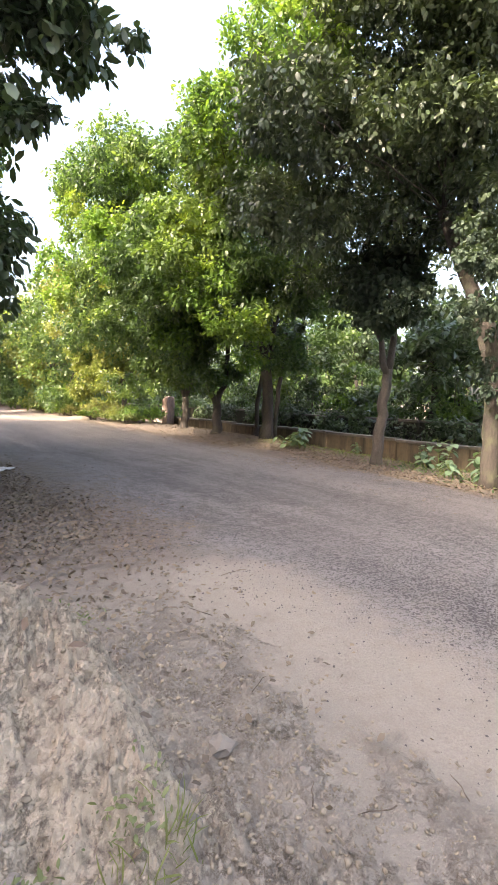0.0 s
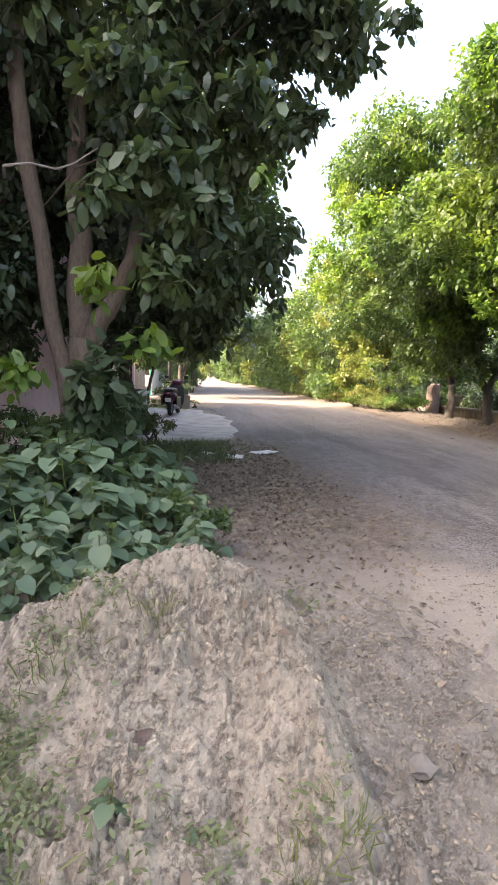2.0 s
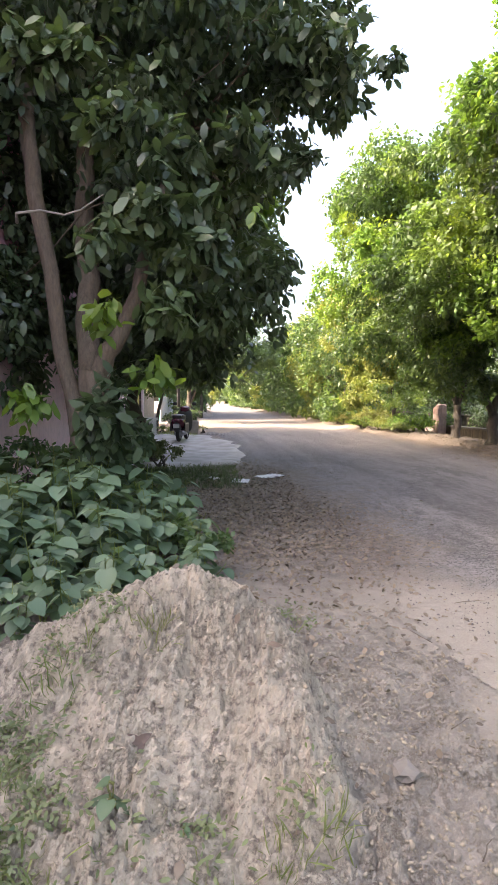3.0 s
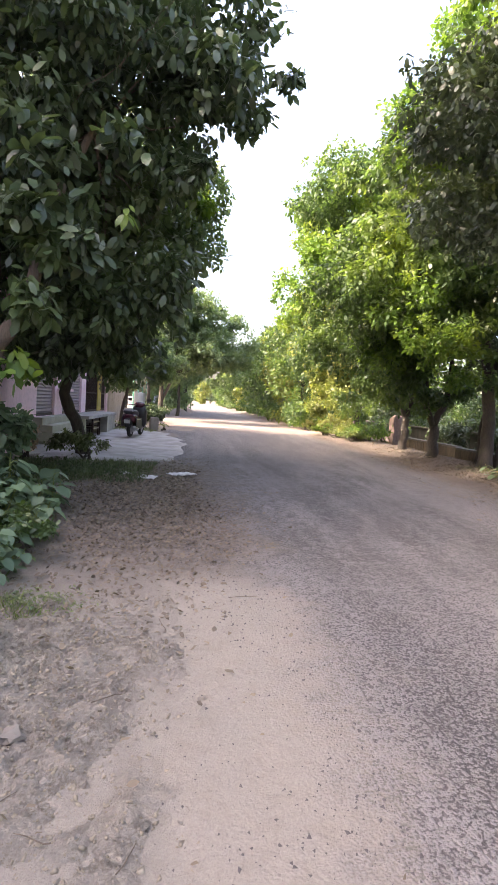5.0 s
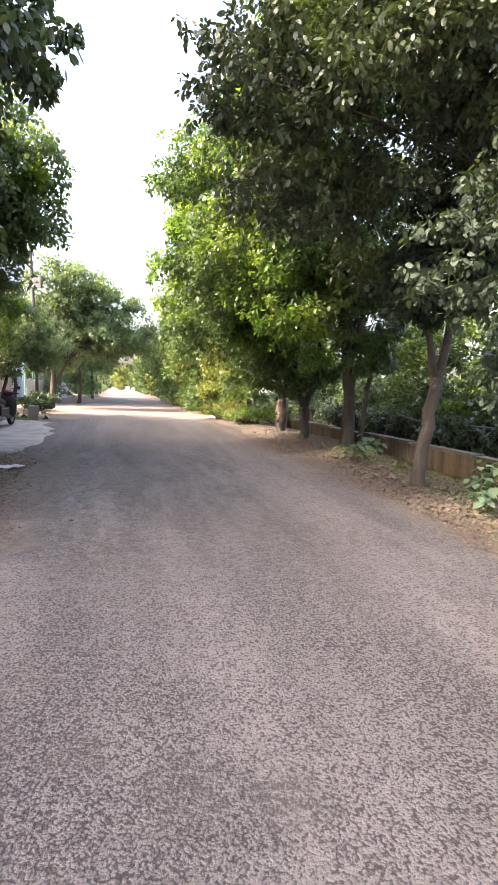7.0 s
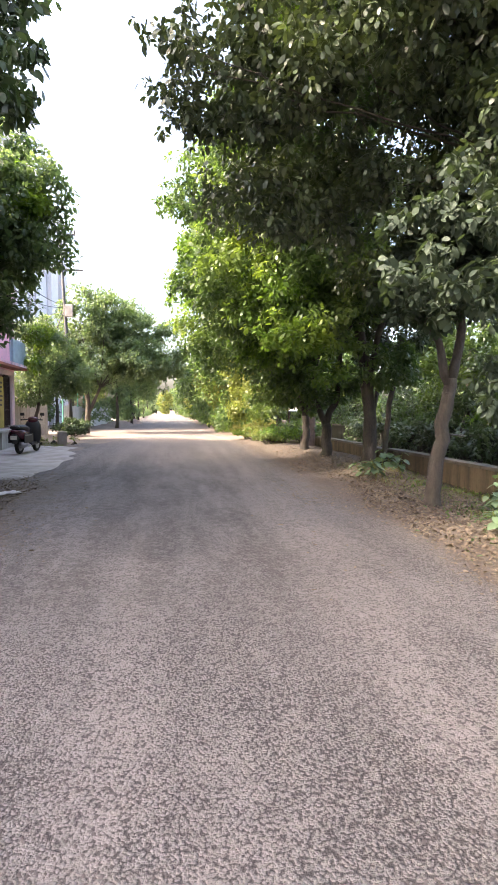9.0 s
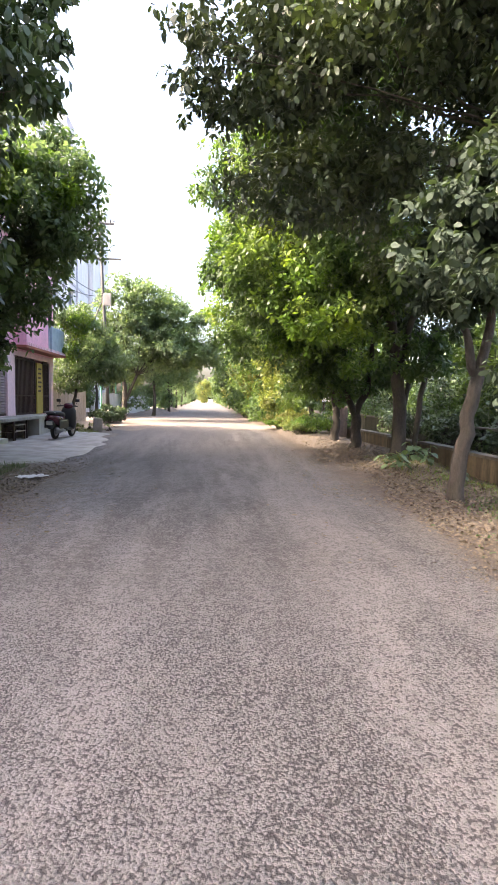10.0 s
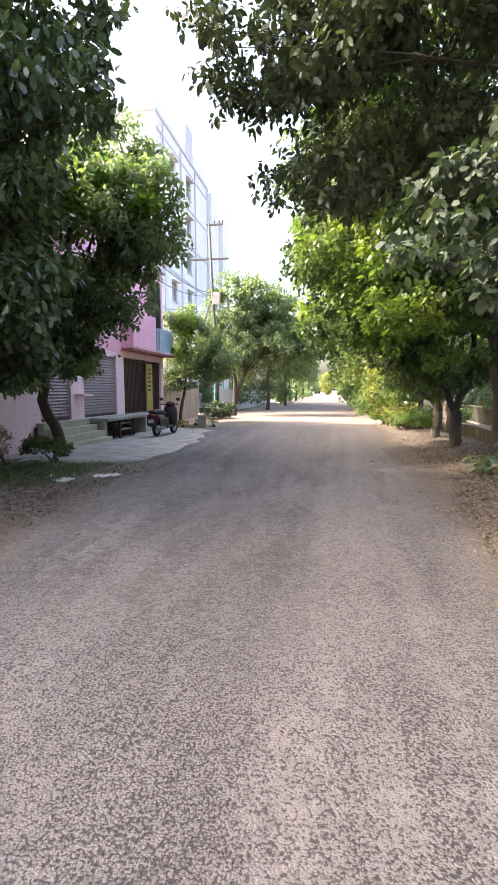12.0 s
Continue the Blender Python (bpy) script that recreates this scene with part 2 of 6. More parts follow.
def earth_mat(name, a, bb, spots=(0.12, 0.10, 0.085), cell=22.0, relief=0.8, soil=""):
    """Dry earth with clods and little stones. soil: "all" for the verge, "low" where a heap thins out into it."""
    m, nt, b = mat(name, 0.95)
    p = place(nt)
    n1, n2, n3 = noise_tex(nt, p, 1.3, 5), noise_tex(nt, p, 26, 6, 0.7), noise_tex(nt, p, 120, 3, 0.7)
    v = voronoi(nt, p, cell)
    c = mix(nt, ramp(nt, n1, [(0.35, 0.0), (0.65, 1.0)]), a, bb)
    # dark spots paint the shade of small hollows into the earth colour
    c = mix(nt, ramp(nt, n2, [(0.34, 0.95), (0.49, 0.0)]), c, spots)
    c = mix(nt, ramp(nt, n3, [(0.55, 0.0), (0.8, 0.5)]), c, tuple(min(x * 1.35, 0.6) for x in a))
    if soil:
        sc, x, y, big, mid, fine, wob = soil_colour(nt, p)
        if soil == "low":
            sep = nt.nodes.new("ShaderNodeSeparateXYZ")
            nt.links.new(p, sep.inputs[0])
            c = mix(nt, step_range(nt, calc(nt, "ADD", sep.outputs[2], calc(nt, "MULTIPLY", mid, 0.12)), 0.24, 0.10), c, sc)
        else:
            c = sc
    h = calc(nt, "ADD", calc(nt, "MULTIPLY", n2, 0.9), calc(nt, "MULTIPLY", n3, 0.7))
    if soil == "low":
        # crevices between the clods, their shade painted as thin dark lines
        gap = ramp(nt, noise_tex(nt, p, 19, 6, 0.7, 0.2), [(0.47, 0.0), (0.498, 1.0), (0.502, 1.0), (0.53, 0.0)])
        gap = calc(nt, "MULTIPLY", gap, ramp(nt, noise_tex(nt, p, 4.5, 3), [(0.42, 0.0), (0.58, 1.0)]))
        c = mix(nt, calc(nt, "MULTIPLY", gap, 0.6), c, (0.15, 0.12, 0.095))
        h = calc(nt, "SUBTRACT", h, calc(nt, "MULTIPLY", gap, 0.7))
    nt.links.new(c, b.inputs["Base Color"])
    h = calc(nt, "ADD", h, calc(nt, "MULTIPLY", v, 0.08))
    bump(nt, b, h, relief * 0.85, 0.026)
    return m


M_ROAD = road_mat()
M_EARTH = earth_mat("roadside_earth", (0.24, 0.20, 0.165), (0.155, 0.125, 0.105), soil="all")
M_MOUND = earth_mat("heaped_earth", (0.49, 0.41, 0.315), (0.43, 0.36, 0.28), (0.17, 0.135, 0.11), 30.0, 1.0, "low")
M_CRUMB = plain("crumbled_earth", (0.33, 0.275, 0.205), 0.95, 0, 0.35, 9, 60, 0.5, (0.27, 0.225, 0.17))
M_SAND = earth_mat("pale_sand", (0.265, 0.21, 0.17), (0.225, 0.18, 0.145), (0.20, 0.16, 0.13))
M_APRON = plain("worn_concrete", (0.40, 0.375, 0.345), 0.9, 0, 0.35, 1.6, 70, 0.6, (0.27, 0.245, 0.215))
M_LEAF_DARK = foliage("leaf_dark", (0.034, 0.054, 0.03), (0.085, 0.125, 0.064), (0.09, 0.13, 0.05), 0.36, 0.22)
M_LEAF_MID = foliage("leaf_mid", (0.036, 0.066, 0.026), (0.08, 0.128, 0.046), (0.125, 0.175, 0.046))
# lime leaf; as extra clumps on the roadside trees it paints sunlit foliage
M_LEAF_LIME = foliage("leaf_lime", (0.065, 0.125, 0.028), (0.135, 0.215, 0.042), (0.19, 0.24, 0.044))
M_LEAF_OLIVE = foliage("leaf_olive", (0.032, 0.047, 0.025), (0.07, 0.094, 0.046), (0.08, 0.108, 0.042), 0.42, 0.2)
M_LEAF_YELLOW = foliage("leaf_yellow", (0.10, 0.13, 0.04), (0.175, 0.20, 0.055), (0.20, 0.19, 0.06))
# paler, greyer and bluer than the leaf itself: air haze mixed into the colour
M_LEAF_HAZY = foliage("leaf_hazy_bluegreen", (0.078, 0.118, 0.072), (0.138, 0.188, 0.112), (0.14, 0.19, 0.09), 0.42, 0.45)
M_LEAF_BIG = foliage("leaf_broad", (0.058, 0.098, 0.056), (0.135, 0.2, 0.118), (0.115, 0.17, 0.08), 0.5, 0.22)
M_LEAF_PALE = foliage("leaf_greyish", (0.026, 0.043, 0.027), (0.05, 0.073, 0.044), (0.046, 0.07, 0.034), 0.7, 0.2)
M_GRASS = foliage("grass_blade", (0.07, 0.11, 0.03), (0.16, 0.19, 0.06), (0.22, 0.20, 0.08), 0.6, 0.3)
M_WEED = foliage("dark_weed", (0.04, 0.06, 0.026), (0.085, 0.115, 0.05), (0.11, 0.125, 0.05), 0.7, 0.25)
M_DUSTY = foliage("dusty_weed", (0.10, 0.125, 0.06), (0.19, 0.21, 0.115), (0.16, 0.18, 0.075), 0.7, 0.25)
M_LITTER = foliage("dry_leaf", (0.085, 0.065, 0.05), (0.23, 0.18, 0.135), (0.14, 0.10, 0.075), 0.8, 0.12)
M_BARK = bark_mat("bark_brown", (0.075, 0.06, 0.048))
M_BARK_TAN = bark_mat("bark_tan", (0.175, 0.132, 0.098), (0.11, 0.095, 0.062))
M_BARK_PALE = bark_mat("bark_pale", (0.098, 0.081, 0.066), (0.08, 0.075, 0.055))
M_PLASTER_OLD = streaked("stained_plaster", (0.15, 0.115, 0.07), (0.026, 0.023, 0.017), 0.9, 0.95)
M_MOSSY = streaked("mossy_plaster", (0.06, 0.056, 0.04), (0.02, 0.02, 0.015), 0.9, 0.9)
M_COPING = streaked("weathered_coping", (0.15, 0.132, 0.11), (0.05, 0.045, 0.036))
M_PINK = streaked("pink_paint", (0.84, 0.43, 0.55), (0.58, 0.34, 0.44), 0.8, 0.4)
M_PINK_PALE = streaked("pale_pink_paint", (0.87, 0.63, 0.69), (0.68, 0.49, 0.53), 0.8, 0.4)
M_WHITE = streaked("white_wash", (0.80, 0.79, 0.81), (0.52, 0.51, 0.51), 0.85, 0.5)
M_GREYWALL = streaked("grey_wash", (0.60, 0.59, 0.63), (0.40, 0.39, 0.41), 0.85, 0.5)
M_SHUTTER = plain("painted_steel_shutter", (0.36, 0.29, 0.31), 0.5, 0.3, 0.3, 2, 40, 0.2)
M_GATE = plain("brown_iron", (0.075, 0.045, 0.042), 0.55, 0.4, 0.4, 4, 80, 0.2)
M_BLACK = plain("black_plastic", (0.02, 0.02, 0.022), 0.45, 0, 0.3, 5, 80, 0.1)
M_TYRE = plain("tyre_rubber", (0.022, 0.021, 0.02), 0.85, 0, 0.3, 20, 90, 0.4)
M_RED = plain("maroon_paint", (0.065, 0.008, 0.018), 0.25, 0, 0.15, 5, 90, 0.02)
M_STEEL = plain("dull_steel", (0.35, 0.35, 0.36), 0.4, 0.8, 0.3, 8, 80, 0.1)
M_STONE = plain("grey_stone", (0.25, 0.22, 0.19), 0.9, 0, 0.4, 4, 40, 0.6)
M_CHIP = plain("road_chipping", (0.125, 0.108, 0.102), 0.9, 0, 0.5, 22, 60, 0.5)
M_STEP = plain("green_grey_cement", (0.42, 0.41, 0.32), 0.85, 0, 0.4, 2, 50, 0.4)
M_ROOF = plain("brick_red_paint", (0.36, 0.12, 0.085), 0.8, 0, 0.3, 3, 50, 0.3)
M_YELLOW = plain("yellow_paint", (0.50, 0.38, 0.10), 0.6, 0, 0.3, 3, 50, 0.1)
M_BLUE = plain("pale_blue_paint", (0.36, 0.47, 0.55), 0.6, 0, 0.3, 3, 50, 0.1)
M_WINDOW = plain("dark_window_glass", (0.035, 0.04, 0.045), 0.12, 0, 0.2, 2, 30, 0.02)
# window glass greyed to carry the haze over the distant house
M_PANE_GREY = plain("hazed_window_glass", (0.17, 0.18, 0.19), 0.25, 0, 0.25, 2, 30, 0.02)
M_TIN = streaked("tin_sheet", (0.62, 0.63, 0.63), (0.36, 0.32, 0.28), 0.5, 0.5)
M_TIMBER = streaked("weathered_timber", (0.46, 0.40, 0.355), (0.19, 0.155, 0.13), 0.85, 0.7)
M_GREEN = plain("green_paint", (0.10, 0.34, 0.24), 0.5, 0, 0.3, 3, 50, 0.1)
M_PAPER = plain("white_plastic_litter", (0.55, 0.53, 0.5), 0.5, 0, 0.2, 12, 60, 0.3)
M_POLE = plain("grey_steel_pole", (0.075, 0.072, 0.072), 0.6, 0.3, 0.4, 3, 60, 0.2)
M_PEELED = streaked("peeled_brick_pillar", (0.36, 0.255, 0.21), (0.15, 0.10, 0.08), 0.9, 0.8)


# ---- building blocks ----
def thing(name, label, category, at=(0, 0, 0), rz=0.0, group="", kind=""):
    ob = new(name)
    ob.matrix_basis = pose(*at, 0, 0, rz)
    return tagged(ob, label, category, group, kind)


def mesh_of(bm, name, material, smooth=False):
    me = bpy.data.meshes.new(name)
    bm.to_mesh(me)
    bm.free()
    me.materials.append(material)
    if smooth:
        me.polygons.foreach_set("use_smooth", [True] * len(me.polygons))
    return me


def part(name, bm, material, parent, label="", smooth=False):
    ob = new(name, mesh_of(bm, name, material, smooth))
    ob.parent = parent
    if label:
        ob["label"] = label
    return ob


def arrays(name, verts, tris, material, smooth=False):
    """A mesh from numpy arrays of places and triangles."""
    me = bpy.data.meshes.new(name)
    me.vertices.add(len(verts))
    me.vertices.foreach_set("co", np.asarray(verts, np.float32).ravel())
    me.loops.add(len(tris) * 3)
    me.loops.foreach_set("vertex_index", np.asarray(tris, np.int32).ravel())
    me.polygons.add(len(tris))
    me.polygons.foreach_set("loop_start", np.arange(0, len(tris) * 3, 3, dtype=np.int32))
    if smooth:
        me.polygons.foreach_set("use_smooth", np.ones(len(tris), bool))
    me.update(calc_edges=True)
    me.materials.append(material)
    return me


def box(bm, x0, x1, y0, y1, z0, z1, bevel=0.0):
    b2 = bmesh.new()
    bmesh.ops.create_cube(b2, size=1.0, matrix=Matrix.Translation(((x0 + x1) / 2, (y0 + y1) / 2, (z0 + z1) / 2)) @ Matrix.Diagonal((x1 - x0, y1 - y0, z1 - z0, 1)))
    if bevel:
        bmesh.ops.bevel(b2, geom=b2.edges[:], offset=bevel, segments=2, affect="EDGES", profile=0.6)
    tmp = bpy.data.meshes.new("tmp")
    b2.to_mesh(tmp)
    b2.free()
    bm.from_mesh(tmp)
    bpy.data.meshes.remove(tmp)
    return bm


def boxed(x0, x1, y0, y1, z0, z1, bevel=0.0):
    return box(bmesh.new(), x0, x1, y0, y1, z0, z1, bevel)


def tube(bm, pts, radii, sides=10, rough=0.0, seed=0):
    """A bent, tapering tube along the points."""
    rng = random.Random(seed)
    rings = []
    pts = [Vector(q) for q in pts]
    side = None
    for i, q in enumerate(pts):
        d = (pts[min(i + 1, len(pts) - 1)] - pts[max(i - 1, 0)]).normalized()
        if side is None:
            side = d.orthogonal().normalized()
        side = (side - d * side.dot(d)).normalized()
        up = d.cross(side)
        ring = []
        for k in range(sides):
            a = 2 * math.pi * k / sides
            r = radii[i] * (1 + rough * rng.uniform(-1, 1))
            ring.append(bm.verts.new(q + side * (math.cos(a) * r) + up * (math.sin(a) * r)))
        rings.append(ring)
    for r0, r1 in zip(rings, rings[1:]):
        for k in range(sides):
            bm.faces.new((r0[k], r0[(k + 1) % sides], r1[(k + 1) % sides], r1[k]))
    bm.faces.new(rings[0][::-1])
    bm.faces.new(rings[-1])
    return bm


def bend(p0, p1, n, wobble, seed):
    """Points from p0 to p1 along a crooked line."""
    rng = random.Random(seed)
    p0, p1 = Vector(p0), Vector(p1)
    out = []
    off = Vector((0, 0, 0))
    for i in range(n + 1):
        f = i / n
        if 0 < i < n:
            off = off * 0.6 + Vector([rng.uniform(-1, 1) for _ in range(3)]) * wobble
        out.append(p0.lerp(p1, f) + off * math.sin(math.pi * min(f * 1.1, 1)))
    return out


def unit(a):
    return a / np.maximum(np.linalg.norm(a, axis=1, keepdims=True), 1e-6)


def leaf_arrays(base, way, side, size, width=0.56, fold=0.05, droop=0.16):
    """Curved oval leaves of four triangles: six points each; big far tufts are folded from two."""
    nrm = np.cross(side, way)
    L = size[:, None]
    if size.mean() > 0.215:
        v = np.empty((len(base), 4, 3))
        v[:, 0] = base
        v[:, 1] = base + way * L * 0.5 + side * L * width * 0.55 + nrm * L * fold
        v[:, 2] = base + way * L - nrm * L * droop
        v[:, 3] = base + way * L * 0.5 - side * L * width * 0.55 + nrm * L * fold
        t = (np.arange(len(base)) * 4)[:, None, None] + np.array([(0, 2, 1), (0, 3, 2)])[None]
        return v.reshape(-1, 3), t.reshape(-1, 3)
    v = np.empty((len(base), 6, 3))
    v[:, 0] = base
    for k, (f, w, h) in enumerate(((0.30, 0.43, 0.5), (0.70, 0.46, -0.2))):
        c = base + way * L * f + nrm * L * (fold * h * 2 - droop * f * f)
        v[:, 1 + k] = c + side * L * width * w
        v[:, 5 - k] = c - side * L * width * w
    v[:, 3] = base + way * L - nrm * L * (droop + 0.05)
    f = np.array([(0, 5, 1), (1, 5, 4), (1, 4, 2), (2, 4, 3)])
    t = (np.arange(len(base)) * 6)[:, None, None] + f[None]
    return v.reshape(-1, 3), t.reshape(-1, 3)


def crown_mesh(name, material, blobs, twigs, per, size, seed, gap=0.3, droop=0.35, width=0.5, inner=0.5):
    """A crown of many single leaves in tufts, thick towards the outside of overlapping clumps, with gaps."""
    size = size * 1.14
    rng = np.random.default_rng(seed)
    B = np.array(blobs, float)
    subs = []
    for b in B:
        m = max(6, int(3.2 * (b[3] + b[4] + b[5]) / 3 / max(size * 4, 0.6)) * 4)
        for _ in range(min(m, 26)):
            e = unit(rng.normal(size=(1, 3)))[0]
            f = rng.uniform(0.26, 0.46)
            subs.append([*(b[:3] + e * b[3:6] * rng.uniform(0.55, 0.92)), *(b[3:6] * f * np.array([1.1, 1.1, 0.8]))])
    subs = np.array(subs)
    B = np.concatenate([B * np.array([1, 1, 1, 0.8, 0.8, 0.8]), subs])
    w = B[:, 3] * B[:, 4] + B[:, 4] * B[:, 5] + B[:, 3] * B[:, 5]
    w[:len(blobs)] *= 0.55
    k = rng.choice(len(B), twigs, p=w / w.sum())
    d = unit(rng.normal(size=(twigs, 3)))
    ph = rng.uniform(0, 6.28, (len(B), 6))[k]
    lump = np.sin(d[:, 0] * 4.1 + ph[:, 0]) * np.sin(d[:, 1] * 4.7 + ph[:, 1]) + np.sin(d[:, 2] * 5.3 + ph[:, 2]) * np.sin(d[:, 0] * 6.1 - d[:, 1] * 3.0 + ph[:, 3])
    r = (1 - inner * rng.random(twigs) ** 1.6) * (0.92 + 0.17 * lump)
    p = B[k, :3] + d * B[k, 3:6] * r[:, None]
    q = p * (2.1 / max(size * 8, 1.0))
    holes = np.sin(q[:, 0] * 2.3 + 1.1 * np.sin(q[:, 1] * 1.7)) + np.sin(q[:, 1] * 2.0 + 1.3 * np.sin(q[:, 2] * 1.9)) + np.sin(q[:, 2] * 2.6 + 1.2 * np.sin(q[:, 0] * 1.5))
    keep = (holes > -1.9 + gap * 2.2 + rng.normal(size=twigs) * 0.35) & (p[:, 2] > 0.25)
    p, d = p[keep], d[keep]
    n = len(p)
    way = unit(d * 0.75 + rng.normal(size=(n, 3)) * 0.5 + np.array([0, 0, 0.05]))
    a1 = unit(np.cross(way, rng.normal(size=(n, 3))))
    a2 = np.cross(way, a1)
    bases, ways, sizes = [], [], []
    for j in range(per):
        a = j * 2.4 + rng.uniform(0, 0.8, n)
        out = a1 * np.cos(a)[:, None] + a2 * np.sin(a)[:, None]
        lw = unit(way * rng.uniform(0.15, 0.8, (n, 1)) + out * 0.95 + np.array([0, 0, -droop]) * rng.uniform(0.3, 1.5, (n, 1)))
        bases.append(p - way * (j * size * 0.22) + out * size * 0.1)
        ways.append(lw)
        sizes.append(size * rng.uniform(0.6, 1.15, n))
    base, way, sz = np.concatenate(bases), np.concatenate(ways), np.concatenate(sizes)
    up = unit(np.array([0, 0, 1.0]) + rng.normal(size=base.shape) * 0.45)
    side = unit(np.cross(way, up))
    v, t = leaf_arrays(base, way, side, sz, width)
    return arrays(name, v, t, material)


def tree(label, base, stems, blobs, leaf, twigs, per, size, seed, bark=None, name="tree", group="", gap=0.3, limbs=9, limb_size=1.0, extra=(), width=0.5, droop=0.35):
    """A tree. stems: lists of (place above the base, radius), the first the trunk; limbs run from the stems' ends into the clumps."""
    bark = bark or M_BARK
    th = thing(name, label, "tree", base, 0, group)
    rng = random.Random(seed)
    ends = []
    for i, stem in enumerate(stems):
        pts, rad = [], []
        for (a, ra), (b2, rb) in zip(stem, stem[1:]):
            seg = bend(a, b2, 4, 0.045, rng.random())
            for j, q in enumerate(seg[:-1]):
                pts.append(q)
                rad.append(ra + (rb - ra) * j / 4)
        pts.append(Vector(stem[-1][0]))
        rad.append(stem[-1][1])
        if i == 0 or stem[0][0][2] < 0.2:
            rad[0] *= 1.35
        part("trunk" if i == 0 else "limb", tube(bmesh.new(), pts, rad, 12, 0.07, seed + i), bark, th, smooth=True)
        ends.append((Vector(stem[-1][0]), stem[-1][1]))
    o = Vector(base)
    for i in range(limbs):
        b = blobs[i % len(blobs)]
        c = Vector(b[:3]) - o
        top = max(q[0].z for q in ends)
        e, er = min([q for q in ends if q[0].z > 0.55 * top], key=lambda q: (q[0] - c).length)
        tip = c + Vector([rng.uniform(-0.6, 0.6) * b[3 + k] for k in range(3)])
        if (tip - e).length < 0.3:
            continue
        pts = bend(e, tip, 7, 0.14, rng.random())
        r0 = er * rng.uniform(0.3, 0.5) * limb_size
        bm = tube(bmesh.new(), pts, [r0 * (1 - 0.85 * f / 7) for f in range(8)], 7, 0.06, seed + 40 + i)
        for k in (3, 4, 5, 6):
            t2 = pts[k] + Vector([rng.uniform(-1, 1) * b[3 + m] * 0.55 for m in range(3)])
            tube(bm, bend(pts[k], t2, 4, 0.08, rng.random()), [r0 * 0.4 * (1 - 0.2 * f) for f in range(5)], 5)
        part("limb", bm, bark, th, smooth=True)
    local = [(b[0] - o.x, b[1] - o.y, b[2] - o.z, *b[3:]) for b in blobs]
    crown = new("crown", crown_mesh("crown", leaf, local, twigs, per, size, seed, gap, droop, width))
    crown.parent = th
    for k, (eb, em, et, es) in enumerate(extra):
        area = sum(b[3] * b[4] + b[4] * b[5] for b in eb)
        for m, b in enumerate(eb):
            el = [(b[0] - o.x, b[1] - o.y, b[2] - o.z, *b[3:])]
            ob = new("foliage_clump", crown_mesh("foliage_clump", em, el, max(int(et * (b[3] * b[4] + b[4] * b[5]) / area), 8), per, es, seed + 70 + 10 * k + m, 0.15, droop, width))
            tagged(ob, kind="stuff").parent = th
    return th


def bush(label, at, blobs, leaf, twigs, size, seed, name="bush", group="", width=0.5):
    th = thing(name, label, "bush", at, 0, group)
    ob = new("crown", crown_mesh("crown", leaf, blobs, twigs, 5, size, seed, 0.2, 0.25, width))
    ob.parent = th
    bm = bmesh.new()
    rng = random.Random(seed)
    for i in range(5):
        b = rng.choice(blobs)
        tube(bm, bend((rng.uniform(-.15, .15), rng.uniform(-.15, .15), 0), b[:3], 4, 0.06, rng.random()), [0.03, 0.025, 0.02, 0.014, 0.008], 5)
    part("stem", bm, M_BARK, th)
    return th


# ---- ground ----
def sm(v, lo, hi):
    t = np.clip((v - lo) / (hi - lo), 0, 1)
    return t * t * (3 - 2 * t)


def right_edge(y):
    return 7.9 + 0.55 * sm(y, 5, 9) + 0.12 * np.sin(y * 1.3) + 0.07 * np.sin(y * 3.7 + 1)


def left_edge(y):
    return 2.0 - 0.75 * sm(y, 9, 14) - 1.0 * sm(y, 20, 26) + 0.16 * np.sin(y * 1.1 + 2) + 0.08 * np.sin(y * 3.1)


def height(x, y):
    h = 0.20 * sm(x, 7.2, 9.6) * sm(y, 7.5, 16.0)
    h = h + 0.05 * np.sin(x * 0.9) * np.sin(y * 0.7 + 1) * (1 - sm(-np.abs(x - 5), -4.2, -2.4))
    h = h - 0.14 * sm(x, 9.7, 10.9) * (1 - sm(x, 13.3, 14.5))
    h = h - 1.0 * sm(x, 11.24, 11.36) * (1 - sm(x, 13.2, 13.38)) * sm(y, -6, -5) * (1 - sm(y, 40, 41))
    h = h + 0.30 * sm(x, 13.5, 16)
    return h


def grid_mesh(name, xs, ys, zf, material):
    X, Y = np.meshgrid(xs, ys)
    V = np.stack([X, Y, zf(X, Y)], -1).reshape(-1, 3)
    nx, ny = len(xs), len(ys)
    i = (np.arange(ny - 1)[:, None] * nx + np.arange(nx - 1)[None]).ravel()
    T = np.concatenate([np.stack([i, i + 1, i + nx + 1], 1), np.stack([i, i + nx + 1, i + nx], 1)])
    return arrays(name, V, T, material, True)


def spread(lo, hi, near, far):
    return np.concatenate([[-1500, -700, -300, -120, -60, -30], np.arange(lo, hi, near), far])


ground_x = np.concatenate([[-2500, -1000, -400, -150, -70, -40, -25, -16], np.arange(-12, 11.1, 0.28), np.array([11.2, 11.24, 11.3, 11.36, 11.6, 12.3, 13.0, 13.2, 13.29, 13.38, 13.5]), np.arange(14.0, 26, 0.8), [30, 40, 60, 100, 200, 500, 1200, 2500]])
ground_y = np.concatenate([[-2500, -1000, -400, -150, -60, -30, -16, -10, -6, -5], np.arange(-4.7, 40, 0.28), [40.0, 41.0], np.arange(42, 90, 2), [100, 130, 180, 260, 400, 800, 1500, 2500]])
ground = tagged(new("ground", grid_mesh("ground", ground_x, ground_y, height, M_EARTH)), "brown earth verge with dust and leaf litter", "ground", kind="structure")


